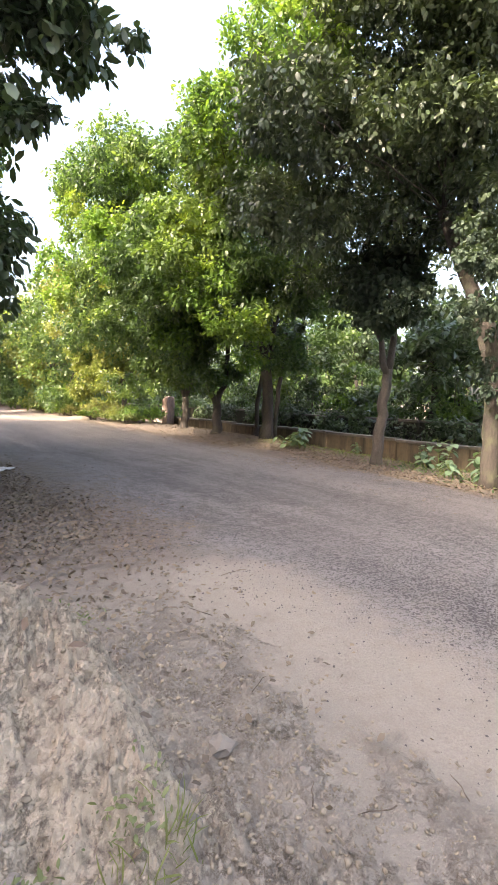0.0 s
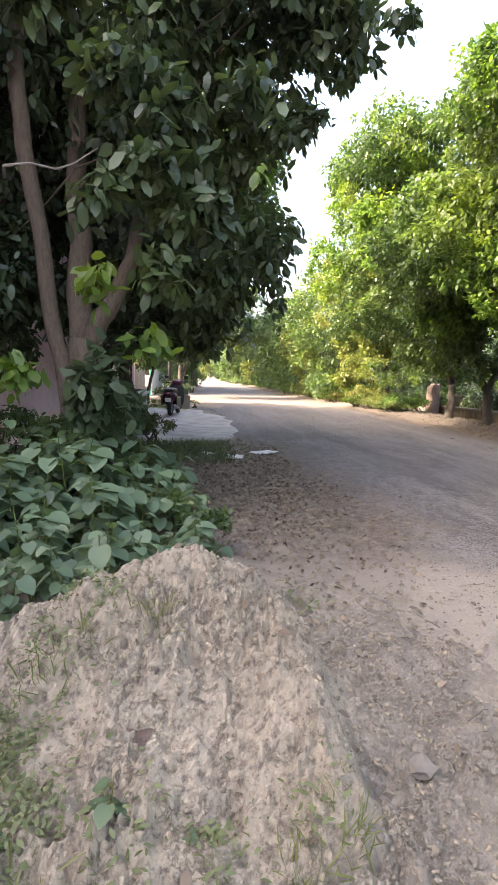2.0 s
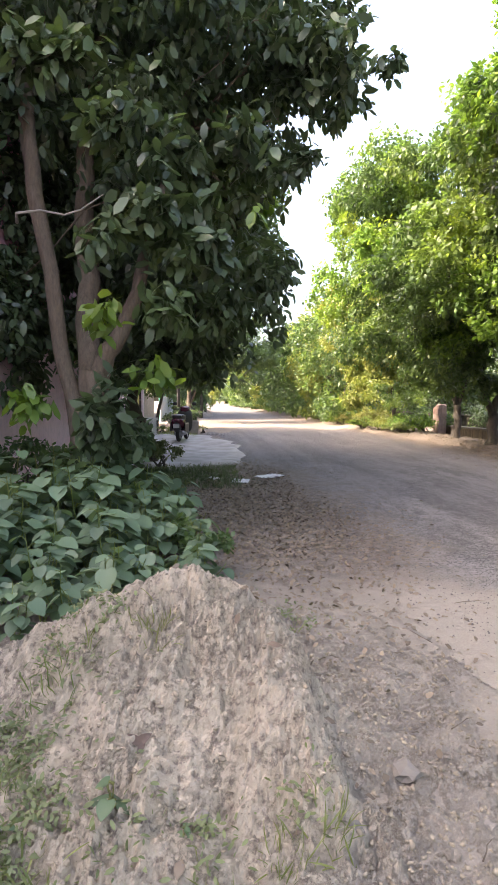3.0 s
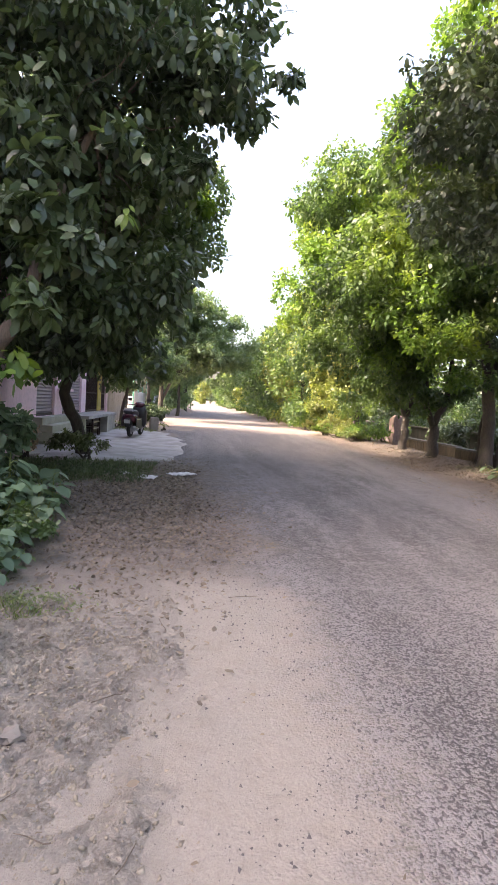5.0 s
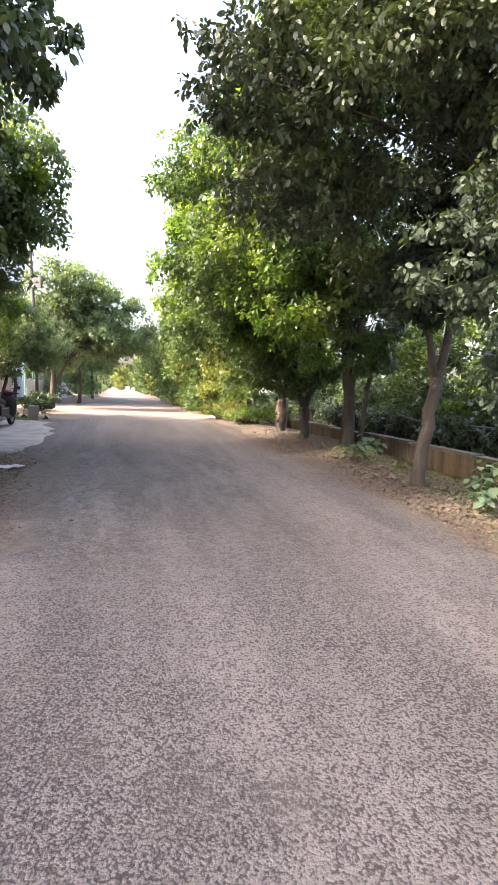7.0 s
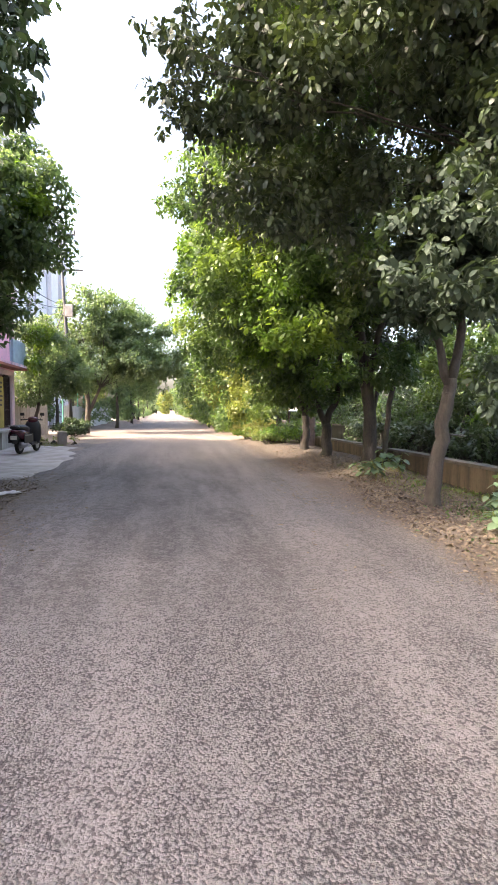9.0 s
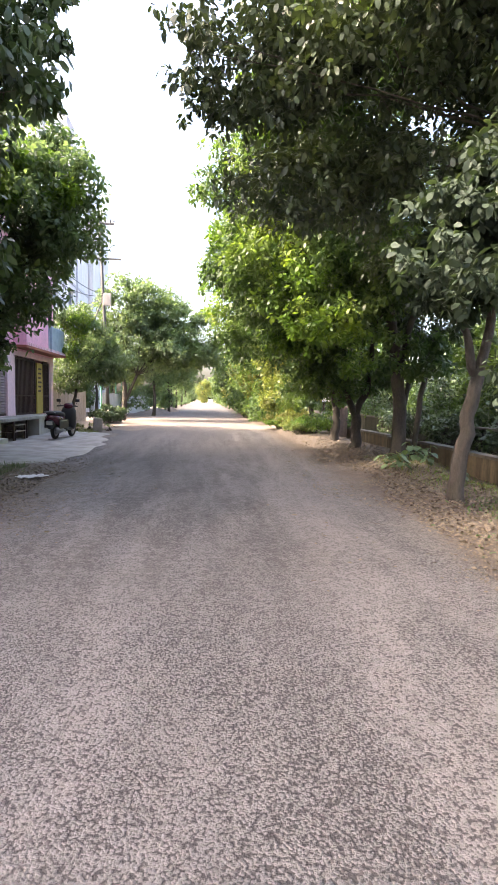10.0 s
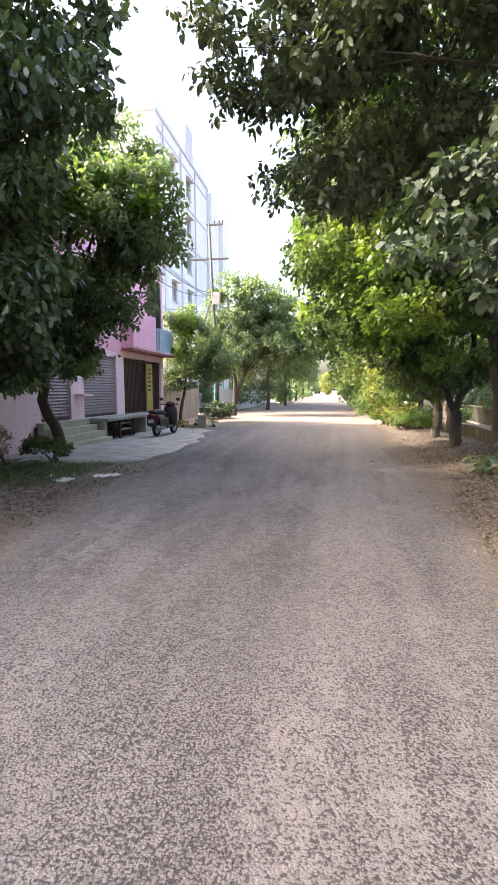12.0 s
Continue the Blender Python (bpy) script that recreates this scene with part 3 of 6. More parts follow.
def road_mesh():
    ys = np.concatenate([[-60, -30, -15, -8], np.arange(-5, 45, 0.2), np.arange(45, 180, 2.0), [220, 320, 500]])
    us = np.linspace(0, 1, 34)
    L, R = left_edge(ys), right_edge(ys)
    X = L[:, None] + (R - L)[:, None] * us[None]
    Y = np.repeat(ys[:, None], len(us), 1)
    edge = np.minimum(us, 1 - us)[None] * (R - L)[:, None]
    Z = height(X, Y) + 0.006 + 0.03 * sm(edge, 0, 0.5) + 0.012 * np.sin(X * 2.1 + 0.3 * Y) * np.sin(Y * 0.8)
    Z = np.where(edge < 1e-6, height(X, Y) - 0.03, Z)
    V = np.stack([X, Y, Z], -1).reshape(-1, 3)
    nx, ny = len(us), len(ys)
    i = (np.arange(ny - 1)[:, None] * nx + np.arange(nx - 1)[None]).ravel()
    T = np.concatenate([np.stack([i, i + 1, i + nx + 1], 1), np.stack([i, i + nx + 1, i + nx], 1)])
    return arrays("road", V, T, M_ROAD, True)


tagged(new("road", road_mesh()), "worn dusty grey asphalt road with loose chippings", "road", kind="structure")


def patch(name, material, cx, cy, rx, ry, lift, label, seed, kind="structure", bulge=0.0):
    """A low, ragged sheet of sand, concrete or litter on the ground."""
    rng = np.random.default_rng(seed)
    n, rings = 56, 9
    a = np.linspace(0, 2 * np.pi, n, endpoint=False)
    rag = 1 + 0.10 * np.sin(a * 3 + seed) + 0.06 * np.sin(a * 7 + 2 * seed) + 0.04 * rng.normal(size=n)
    V, T = [(cx, cy, float(height(cx, cy)) + lift + bulge)], []
    for j in range(1, rings + 1):
        f = j / rings
        for i in range(n):
            x, y = cx + math.cos(a[i]) * rx * rag[i] * f, cy + math.sin(a[i]) * ry * rag[i] * f
            z = float(height(x, y)) + (lift + bulge * (1 - f * f) ** 1.5 * (1 + 0.25 * rng.normal() * f) if j < rings else -0.02)
            V.append((x, y, z))
    for i in range(n):
        T.append((0, 1 + i, 1 + (i + 1) % n))
        for j in range(rings - 1):
            p, q = 1 + j * n + i, 1 + j * n + (i + 1) % n
            T += [(p, p + n, q + n), (p, q + n, q)]
    return tagged(new(name, arrays(name, np.array(V), np.array(T), material, True)), label, name.replace("_", " "), kind=kind)


patch("apron", M_APRON, -0.4, 17.0, 2.2, 6.2, 0.05, "pale worn concrete apron before the shops", 3)
patch("sand_patch", M_SAND, 0.2, 32.0, 3.4, 7.5, 0.05, "sunlit pale sandy shoulder", 5)


# ---- the heap of earth ----
def fbm(x, y, z, octaves=4, scale=1.0):
    v, a = 0.0, 1.0
    for _ in range(octaves):
        v += a * noise.noise((x * scale, y * scale, z))
        a, scale = a * 0.5, scale * 2.1
    return v


def heap_height(x, y):
    sx = 0.66 if x > 0.45 else 0.86
    sy = 0.62 if y < 2.35 else 0.48
    g = math.exp(-abs((x - 0.45) / sx) ** 1.6 - abs((y - 2.35) / sy) ** 1.8)
    base = math.exp(-abs((x - 0.45) / 0.78) ** 4 - abs((y - 1.95) / 0.80) ** 4)
    h = 0.56 * g + 0.08 * base + 0.19 * math.exp(-((x - 0.96) / 0.2) ** 2 - ((y - 1.8) / 0.26) ** 2)
    g = max(g, base * 0.7)
    # a broken lip on the road side
    ang = fbm(x, y, 3.0, 3, 1.6) * 0.22
    lip_x = 1.12 - 0.25 * abs(y - 1.82) - 0.10 * max(y - 2.2, 0)
    lip = 1 / (1 + math.exp(min((x - lip_x + ang * 0.5) * 38, 60)))
    h = h * (0.28 + 0.72 * lip) + 0.05 * lip * g
    h += 0.075 * fbm(x, y, 0.0, 5, 2.6) * (0.3 + g) + 0.03 * fbm(x * 1.0, y, 5.0, 4, 11.0) * (0.4 + 0.8 * g)
    soft = 0.55 + 0.9 * noise.noise((x * 2.2, y * 2.2, 9))
    crumb = 0.05 * noise.noise((x * 7, y * 7, 1)) - 0.07 * abs(noise.noise((x * 13 + 3, y * 13, 2))) - 0.05 * abs(noise.noise((x * 29, y * 29, 3))) - 0.03 * abs(noise.noise((x * 52, y * 52, 4))) + 0.045
    h += 1.15 * crumb * max(soft, 0.35) * (0.5 + 0.8 * min(g * 2, 1))
    # rills washed down from the top
    turn, far = math.atan2(x - 0.42, 2.75 - y), math.hypot(x - 0.42, y - 2.75)
    h += g * min(far, 0.5) * (0.05 * noise.noise((turn * 11, far * 1.6, 4)) + 0.035 * noise.noise((turn * 27, far * 3.0, 5)))
    rim = 2.2 + 0.55 * fbm(x, y, 6.0, 4, 1.3)
    edge = min(max((rim - abs(x - 0.1)) / 0.7, 0), 1) * min(max((3.5 + 0.4 * fbm(x, y, 8.0, 3, 1.5) - y) / 0.6, 0), 1) * min(max((y + 0.2) / 0.5, 0), 1)
    return (h + 0.032) * edge - 0.06 * (1 - edge)


def heap_mesh():
    xs = np.concatenate([np.arange(-2.3, -0.6, 0.03), np.arange(-0.6, 1.9, 0.0115), np.arange(1.9, 3.0, 0.02)])
    ys = np.concatenate([np.arange(-0.25, 0.9, 0.03), np.arange(0.9, 3.1, 0.0115), np.arange(3.1, 3.9, 0.02)])
    zf = np.vectorize(lambda x, y: heap_height(x, y))
    me = grid_mesh("earth_heap", xs, ys, zf, M_MOUND)
    me.polygons.foreach_set("use_smooth", np.zeros(len(me.polygons), bool))
    return me


tagged(new("earth_heap", heap_mesh()), "heap of dry pale crumbling earth at the roadside", "earth heap")


def ground_at(x, y):
    z = float(height(x, y))
    if -2.2 < x < 2.9 and -0.1 < y < 3.8:
        z = max(z, heap_height(x, y))
    return z


def stone_mesh(name, material, seed, r=1.0, flat=0.6):
    rng = random.Random(seed)
    bm = bmesh.new()
    bmesh.ops.create_icosphere(bm, subdivisions=2, radius=r)
    for v in bm.verts:
        v.co *= 1 + 0.6 * noise.noise(v.co * 1.7 / r + Vector((seed, 0, 0))) + rng.uniform(-0.04, 0.04)
        v.co.z *= flat
    return mesh_of(bm, name, material)


CLOD_DATA = [stone_mesh("earth_clod", M_MOUND, 20 + i) for i in range(4)]
STONE_DATA = [stone_mesh("stone", M_STONE, 30 + i) for i in range(3)]
rng = random.Random(5)
for i in range(150):
    x, y = rng.gauss(1.35, 0.4), rng.uniform(0.9, 3.4)
    r = rng.choice((0.007, 0.009, 0.011, 0.013, 0.016, 0.02, 0.028))
    ob = tagged(new("earth_clod", rng.choice(CLOD_DATA)), "dry crumbly clod of pale earth", "clod", "clods round the earth heap")
    ob.matrix_basis = Matrix.Translation((x, y, ground_at(x, y) + r * 0.25)) @ pose(0, 0, 0, 0, 0, rng.uniform(0, 360)) @ Matrix.Scale(r, 4)
for x, y, r in ((1.035, 1.43, 0.045), (1.35, 1.75, 0.06), (1.2, 2.1, 0.045), (0.55, 1.45, 0.03), (1.55, 1.5, 0.03)):
    ob = tagged(new("stone", rng.choice(STONE_DATA)), "flat dusty stone half sunk in the earth", "stone", "stones by the earth heap")
    ob.matrix_basis = Matrix.Translation((x, y, ground_at(x, y) - r * 0.1)) @ pose(0, 0, 0, 0, 0, rng.uniform(0, 360)) @ Matrix.Scale(r * 0.8, 4)


def crumbs(name, n, seed, label):
    """Small broken lumps of earth strewn over the heap and its skirt."""
    r = np.random.default_rng(seed)
    P = np.concatenate([np.stack([r.normal(0.35, 0.55, n // 4), r.uniform(1.0, 3.0, n // 4)], 1), np.stack([r.normal(1.4, 0.42, n - n // 4), r.uniform(0.8, 3.6, n - n // 4)], 1)])
    bm = bmesh.new()
    bmesh.ops.create_icosphere(bm, subdivisions=1, radius=1.0)
    bm.verts.index_update()
    o = np.array([tuple(v.co) for v in bm.verts])
    f = np.array([[v.index for v in fc.verts] for fc in bm.faces])
    bm.free()
    size = 0.0024 + 0.011 * r.random(len(P)) ** 5.0
    z = np.array([ground_at(a, b) for a, b in P]) + size * 0.2
    v = o[None] * np.clip(1 + 0.55 * r.normal(size=(len(P), len(o), 1)), 0.3, 2.0) * np.array([1.0, 0.8, 0.65]) * size[:, None, None]
    a = r.uniform(0, 6.28, len(P))
    c, sn = np.cos(a)[:, None], np.sin(a)[:, None]
    v = np.stack([v[..., 0] * c - v[..., 1] * sn, v[..., 0] * sn + v[..., 1] * c, v[..., 2]], -1) + np.column_stack([P, z])[:, None]
    t = (np.arange(len(P)) * len(o))[:, None, None] + f[None]
    return tagged(new(name, arrays(name, v.reshape(-1, 3), t.reshape(-1, 3), M_CRUMB)), label, "earth crumbs", kind="stuff")


crumbs("earth_crumbs", 9000, 17, "broken crumbs of dry earth strewn over the heap")


# ---- loose chippings, leaf litter and grass ----
def scatter_stones():
    r = np.random.default_rng(11)
    n = 64000
    y = 0.2 + 9.0 * r.random(n) ** 1.5
    x = 1.2 + 7.2 * r.random(n)
    keep = (x > left_edge(y) - 0.2) & (x < right_edge(y) + 0.3)
    dusty = y < 4.6 + 0.4 * np.sin(x * 2)
    keep &= ~dusty | (r.random(n) < 0.07 + 0.93 * sm(x + 0.25 * np.sin(y * 2.3), 2.0, 3.6))
    lanes = np.sin(x * 3.3 + np.sin(y * 0.4)) + 0.7 * np.sin(x * 1.3 + 2 + y * 0.9) + r.normal(size=n) * 0.8
    keep &= lanes > -0.5
    x, y = x[keep], y[keep]
    n = len(x)
    s = 0.0042 + 0.0075 * r.random(n) ** 2.2
    edge = np.minimum(x - left_edge(y), right_edge(y) - x)
    z = height(x, y) + 0.006 + 0.03 * sm(edge, 0, 0.5) + 0.012 * np.sin(x * 2.1 + 0.3 * y) * np.sin(y * 0.8)
    o = np.array([(1, 0, 0), (-0.5, 0.87, 0), (-0.5, -0.87, 0), (0.25, 0.2, 0.75), (-0.35, -0.1, 0.65)])
    a = r.uniform(0, 6.28, n)
    jit = 1 + 0.35 * r.normal(size=(n, 5, 1))
    v = o[None] * s[:, None, None] * jit
    c, sn = np.cos(a)[:, None], np.sin(a)[:, None]
    v = np.stack([v[..., 0] * c - v[..., 1] * sn, v[..., 0] * sn + v[..., 1] * c, v[..., 2]], -1)
    v += np.stack([x, y, z - 0.001], -1)[:, None]
    f = np.array([(0, 1, 3), (1, 4, 3), (1, 2, 4), (2, 0, 3), (2, 3, 4)])
    t = (np.arange(n) * 5)[:, None, None] + f[None]
    return arrays("road_chippings", v.reshape(-1, 3), t.reshape(-1, 3), M_CHIP)


tagged(new("road_chippings", scatter_stones()), "loose grey stone chippings strewn over the road", "gravel", kind="stuff")


def litter(name, material, boxes, n, size, seed, label, category):
    r = np.random.default_rng(seed)
    P = []
    for x0, x1, y0, y1, share in boxes:
        k = int(n * share)
        P.append(np.stack([(x0 + x1) / 2 + (x1 - x0) * 0.30 * r.normal(size=k), (y0 + y1) / 2 + (y1 - y0) * 0.30 * r.normal(size=k)], 1))
    P = np.concatenate(P)
    z = np.array([ground_at(a, b) for a, b in P]) + 0.03
    base = np.column_stack([P, z])
    a = r.uniform(0, 6.28, len(P))
    way = unit(np.stack([np.cos(a), np.sin(a), r.normal(size=len(P)) * 0.3], 1))
    up = unit(np.array([0, 0, 1.0]) + r.normal(size=way.shape) * 0.35)
    v, t = leaf_arrays(base, way, unit(np.cross(way, up)), size * r.uniform(0.5, 1.2, len(P)), 0.5, 0.10, 0.1)
    return tagged(new(name, arrays(name, v, t, material)), label, category, kind="stuff")


litter("leaf_litter", M_LITTER, [(0.2, 2.6, 4.2, 11.0, 0.6), (7.9, 10.6, 3.0, 18.0, 0.2), (6.9, 9.0, 3.0, 10.5, 0.2)], 24000, 0.056, 3, "brown dry leaves fallen along the road's edges", "leaf litter")
litter("drain_litter", M_LITTER, [(7.9, 10.9, 2.5, 17.0, 1.0)], 9000, 0.075, 4, "curled brown leaves between the road and the drain wall", "leaf litter")


def grass(name, boxes, n, tall, seed, label, material=None):
    r = np.random.default_rng(seed)
    P = []
    for x0, x1, y0, y1, share in boxes:
        k = int(n * share)
        P.append(np.stack([x0 + (x1 - x0) * r.random(k), y0 + (y1 - y0) * r.random(k)], 1))
    P = np.concatenate(P)
    clump = np.sin(P[:, 0] * 7 + np.sin(P[:, 1] * 5)) * np.sin(P[:, 1] * 6.3 + 1) + r.normal(size=len(P)) * 0.4
    P = P[clump > -0.15]
    z = np.array([ground_at(a, b) for a, b in P]) - 0.005
    base = np.column_stack([P, z])
    way = unit(np.column_stack([r.normal(size=(len(P), 2)) * 0.45, np.ones(len(P))]))
    side = unit(np.cross(way, r.normal(size=way.shape)))
    v, t = leaf_arrays(base, way, side, tall * r.uniform(0.4, 1.3, len(P)), 0.07, 0.01, 0.3)
    return tagged(new(name, arrays(name, v, t, material or M_GRASS)), label, "grass", kind="stuff")


grass("verge_grass", [(9.0, 10.9, 3.4, 13.0, 0.3), (-1.6, 0.2, 21.8, 25.0, 0.2), (8.6, 11.5, 22.0, 40.0, 0.16)], 18000, 0.11, 21, "short rough grass on the verge")
grass("shaded_grass", [(-1.8, 1.2, 8.5, 11.4, 1.0)], 9000, 0.13, 22, "dark low grass under the roadside trees", M_WEED)


def tufts(name, spots_at, label):
    """Small tufts of grass, blades fanning out from each spot."""
    r = np.random.default_rng(31)
    V, T, k = [], [], 0
    for x, y, n, tall in spots_at:
        off = r.normal(size=(n, 2)) * (0.07 if n > 60 else 0.04)
        z = np.array([ground_at(x + a, y + b) for a, b in off]) - 0.006
        way = unit(np.column_stack([off * 6 + r.normal(size=(n, 2)) * 0.35, np.ones(n)]))
        side = unit(np.cross(way, r.normal(size=way.shape)))
        v, t = leaf_arrays(np.column_stack([off + np.array([x, y]), z]), way, side, tall * r.uniform(0.5, 1.3, n), 0.06, 0.01, 0.45)
        V.append(v)
        T.append(t + k)
        k += len(v)
    return tagged(new(name, arrays(name, np.concatenate(V), np.concatenate(T), M_GRASS)), label, "grass", kind="stuff")


tufts("heap_grass", ((0.36, 2.02, 60, 0.08), (0.02, 1.9, 90, 0.08), (0.95, 1.38, 40, 0.09), (0.05, 1.25, 80, 0.1), (-0.25, 1.7, 70, 0.08), (-0.35, 1.35, 70, 0.1), (0.78, 1.3, 50, 0.07), (0.95, 3.05, 90, 0.08), (-0.1, 1.55, 50, 0.07), (0.6, 1.2, 45, 0.08), (0.8, 3.2, 70, 0.1)), "dusty tufts of grass on the earth heap")


def weeds(name, boxes, n, size, seed, label, material=None):
    """Tiny dusty leaves and stalks hugging the earth, in patches."""
    r = np.random.default_rng(seed)
    P = []
    for x, y, rad, share in boxes:
        k = int(n * share)
        P.append(np.stack([x + rad * r.normal(size=k), y + rad * 0.8 * r.normal(size=k)], 1))
    P = np.concatenate(P)
    lump = np.sin(P[:, 0] * 19 + np.sin(P[:, 1] * 13)) * np.sin(P[:, 1] * 17 + 1) + r.normal(size=len(P)) * 0.35
    P = P[lump > 0.05]
    z = np.array([ground_at(a, b) for a, b in P]) + r.uniform(0.0, 0.05, len(P))
    way = unit(r.normal(size=(len(P), 3)) * np.array([1, 1, 0.5]) + np.array([0, 0, 0.35]))
    up = unit(np.array([0, 0, 1.0]) + r.normal(size=way.shape) * 0.5)
    v, t = leaf_arrays(np.column_stack([P, z]), way, unit(np.cross(way, up)), size * r.uniform(0.5, 1.5, len(P)), 0.42, 0.04, 0.2)
    return tagged(new(name, arrays(name, v, t, material or M_LEAF_PALE)), label, "weeds", kind="stuff")


weeds("heap_weeds", [(-0.16, 1.75, 0.15, 0.26), (-0.02, 1.38, 0.15, 0.26), (0.05, 2.12, 0.1, 0.1), (0.5, 1.36, 0.07, 0.06), (0.88, 1.46, 0.05, 0.05), (0.95, 3.3, 0.2, 0.27)], 6000, 0.025, 77, "small dusty weeds creeping over the earth heap", M_DUSTY)
weeds("shaded_weeds", [(-0.9, 9.6, 0.55, 0.3), (-0.1, 10.2, 0.6, 0.3), (0.4, 9.6, 0.4, 0.15), (-0.8, 11.0, 0.5, 0.25)], 9000, 0.06, 78, "low dark-leaved weeds in the tree's shade", M_WEED)
weeds("drain_weeds", [(9.9, 7.0, 0.5, 0.3), (10.2, 9.6, 0.5, 0.3), (9.6, 5.2, 0.6, 0.4)], 5000, 0.06, 79, "low green weeds between the trees and the drain wall", M_LEAF_MID)

# ---- broad-leaved plants ----
def broad_leaf(bm, base, way, side, L, width=0.82):
    """A heart-shaped blade with a sunken midrib."""
    n = side.cross(way).normalized()
    mid, left, right = [], [], []
    for f, w in ((0.0, 0.0), (0.05, 0.30), (0.18, 0.48), (0.4, 0.54), (0.64, 0.43), (0.85, 0.22), (1.0, 0.0)):
        c = base + way * (L * f) - n * (L * 0.14 * f * f)
        mid.append(bm.verts.new(c - n * L * 0.02))
        if w:
            back = way * (-L * 0.08 if f < 0.2 else 0)
            left.append(bm.verts.new(c + side * (L * w * width) + n * L * 0.07 * w * 2 + back))
            right.append(bm.verts.new(c - side * (L * w * width) + n * L * 0.07 * w * 2 + back))
    for row, flip in ((left, False), (right, True)):
        for i in range(6):
            q = [mid[i + 1], mid[i]]
            if i > 0:
                q.append(row[i - 1])
            if i < 5:
                q.append(row[i])
            if len(q) >= 3:
                f = bm.faces.new(q if not flip else q[::-1])
                f.smooth = True


def plant_master(seed, tall, leaves, L, leaf=None, sprawl=0.28):
    rng = random.Random(seed)
    th = thing("leafy_plant", "low plant with broad heart-shaped green leaves", "plant", (0, 0, 0), 0, "broad-leaved plants under the tree")
    stems, blades = bmesh.new(), bmesh.new()
    for s in range(3):
        tip = Vector((rng.uniform(-sprawl, sprawl), rng.uniform(-sprawl, sprawl), tall * rng.uniform(0.65, 1.05)))
        pts = bend((0, 0, -0.03), tip, 5, 0.11 * sprawl, rng.random())
        tube(stems, pts, [(0.009 - 0.001 * k) * min(1, 0.2 + 3 * sprawl) for k in range(6)], 5)
        for j in range(leaves // 3):
            f = 0.35 + 0.65 * j / (leaves // 3 - 1)
            q = pts[min(int(f * 5), 4)].lerp(pts[min(int(f * 5) + 1, 5)], f * 5 % 1)
            a = j * 2.3 + s + rng.uniform(-0.4, 0.4)
            out = Vector((math.cos(a), math.sin(a), 0))
            b0 = q + (out * 0.07 + Vector((0, 0, 0.03))) * min(1, 0.15 + 3 * sprawl)
            tube(stems, [q, q.lerp(b0, 0.5) + Vector((0, 0, 0.05 * sprawl)), b0], [0.004, 0.003, 0.003], 4)
            way = (out + Vector((0, 0, rng.uniform(-0.8, 0.0)))).normalized()
            side = way.cross(Vector((rng.uniform(-.2, .2), rng.uniform(-.2, .2), 1))).normalized()
            broad_leaf(blades, b0, way, side, L * rng.uniform(0.65, 1.2))
    part("stem", stems, M_GRASS, th)
    part("foliage", blades, leaf or M_LEAF_BIG, th)
    return th


masters = [plant_master(60 + i, t, n, L) for i, (t, n, L) in enumerate(((0.55, 21, 0.185), (0.72, 24, 0.195), (0.42, 18, 0.21), (0.82, 27, 0.175)))]
rng = random.Random(8)
spots = []
for i in range(700):
    x, y = rng.uniform(-2.3, 0.55), rng.uniform(2.85, 6.6)
    if x > 0.75 - 0.14 * abs(y - 4.2) - 0.10 * max(y - 4.6, 0) or any((x - a) ** 2 + (y - b) ** 2 < 0.21 ** 2 for a, b in spots):
        continue
    spots.append((x, y))
for i, (x, y) in enumerate(spots):
    far_back = min(max((y - 2.9) / 2.5, 0), 1)
    s = 0.62 + 0.45 * far_back + rng.uniform(-0.1, 0.15) - (0.25 if x > 0.0 else 0)
    m = Matrix.Translation((x, y, float(height(x, y)) - 0.01)) @ pose(0, 0, 0, 0, 0, rng.uniform(0, 360)) @ Matrix.Scale(s, 4)
    if i < 4:
        masters[i].matrix_basis = m
    else:
        c = copy_thing(masters[i % 4], m)
        c.matrix_basis = m
seedling = plant_master(90, 0.085, 6, 0.06, M_LEAF_BIG, 0.012)
tagged(seedling, "small seedling with a few pale green leaves", "seedling", "seedlings on the earth heap")
seedling.matrix_basis = Matrix.Translation((0.28, 1.42, ground_at(0.28, 1.42))) @ Matrix.Scale(1.25, 4)
for x, y, s in ((-0.12, 1.22, 0.9), (0.38, 1.22, 0.7), (0.5, 1.38, 0.5), (-0.3, 1.85, 0.6), (0.78, 1.2, 0.6), (-0.05, 1.42, 0.6), (1.0, 3.15, 0.8), (0.82, 3.4, 1.0)):
    m = Matrix.Translation((x, y, ground_at(x, y) - 0.005)) @ pose(0, 0, 0, 0, 0, 130 * x + 77 * y) @ Matrix.Scale(s, 4)
    c = copy_thing(seedling, m)
    c.matrix_basis = m
dry = bmesh.new()
for k, turn in enumerate((20, 150, 255)):
    d = Vector((math.cos(radians(turn)), math.sin(radians(turn)), 0.35)).normalized()
    broad_leaf(dry, Vector((0.012 * k, 0, 0.01)), d, d.cross(Vector((0.2, -0.5, 1))).normalized(), 0.06 - 0.008 * k, 0.5)
M_DEAD = plain("dead_leaf", (0.12, 0.08, 0.062), 0.8, 0, 0.35, 30, 120, 0.3)
dead_leaf = tagged(new("dead_leaf", mesh_of(dry, "dead_leaf", M_DEAD)), "curled brown dead leaves caught on the earth heap", "dead leaf")
dead_leaf.matrix_basis = Matrix.Translation((0.327, 1.62, ground_at(0.327, 1.62) + 0.004)) @ pose(0, 0, 0, 25, 0, 0)
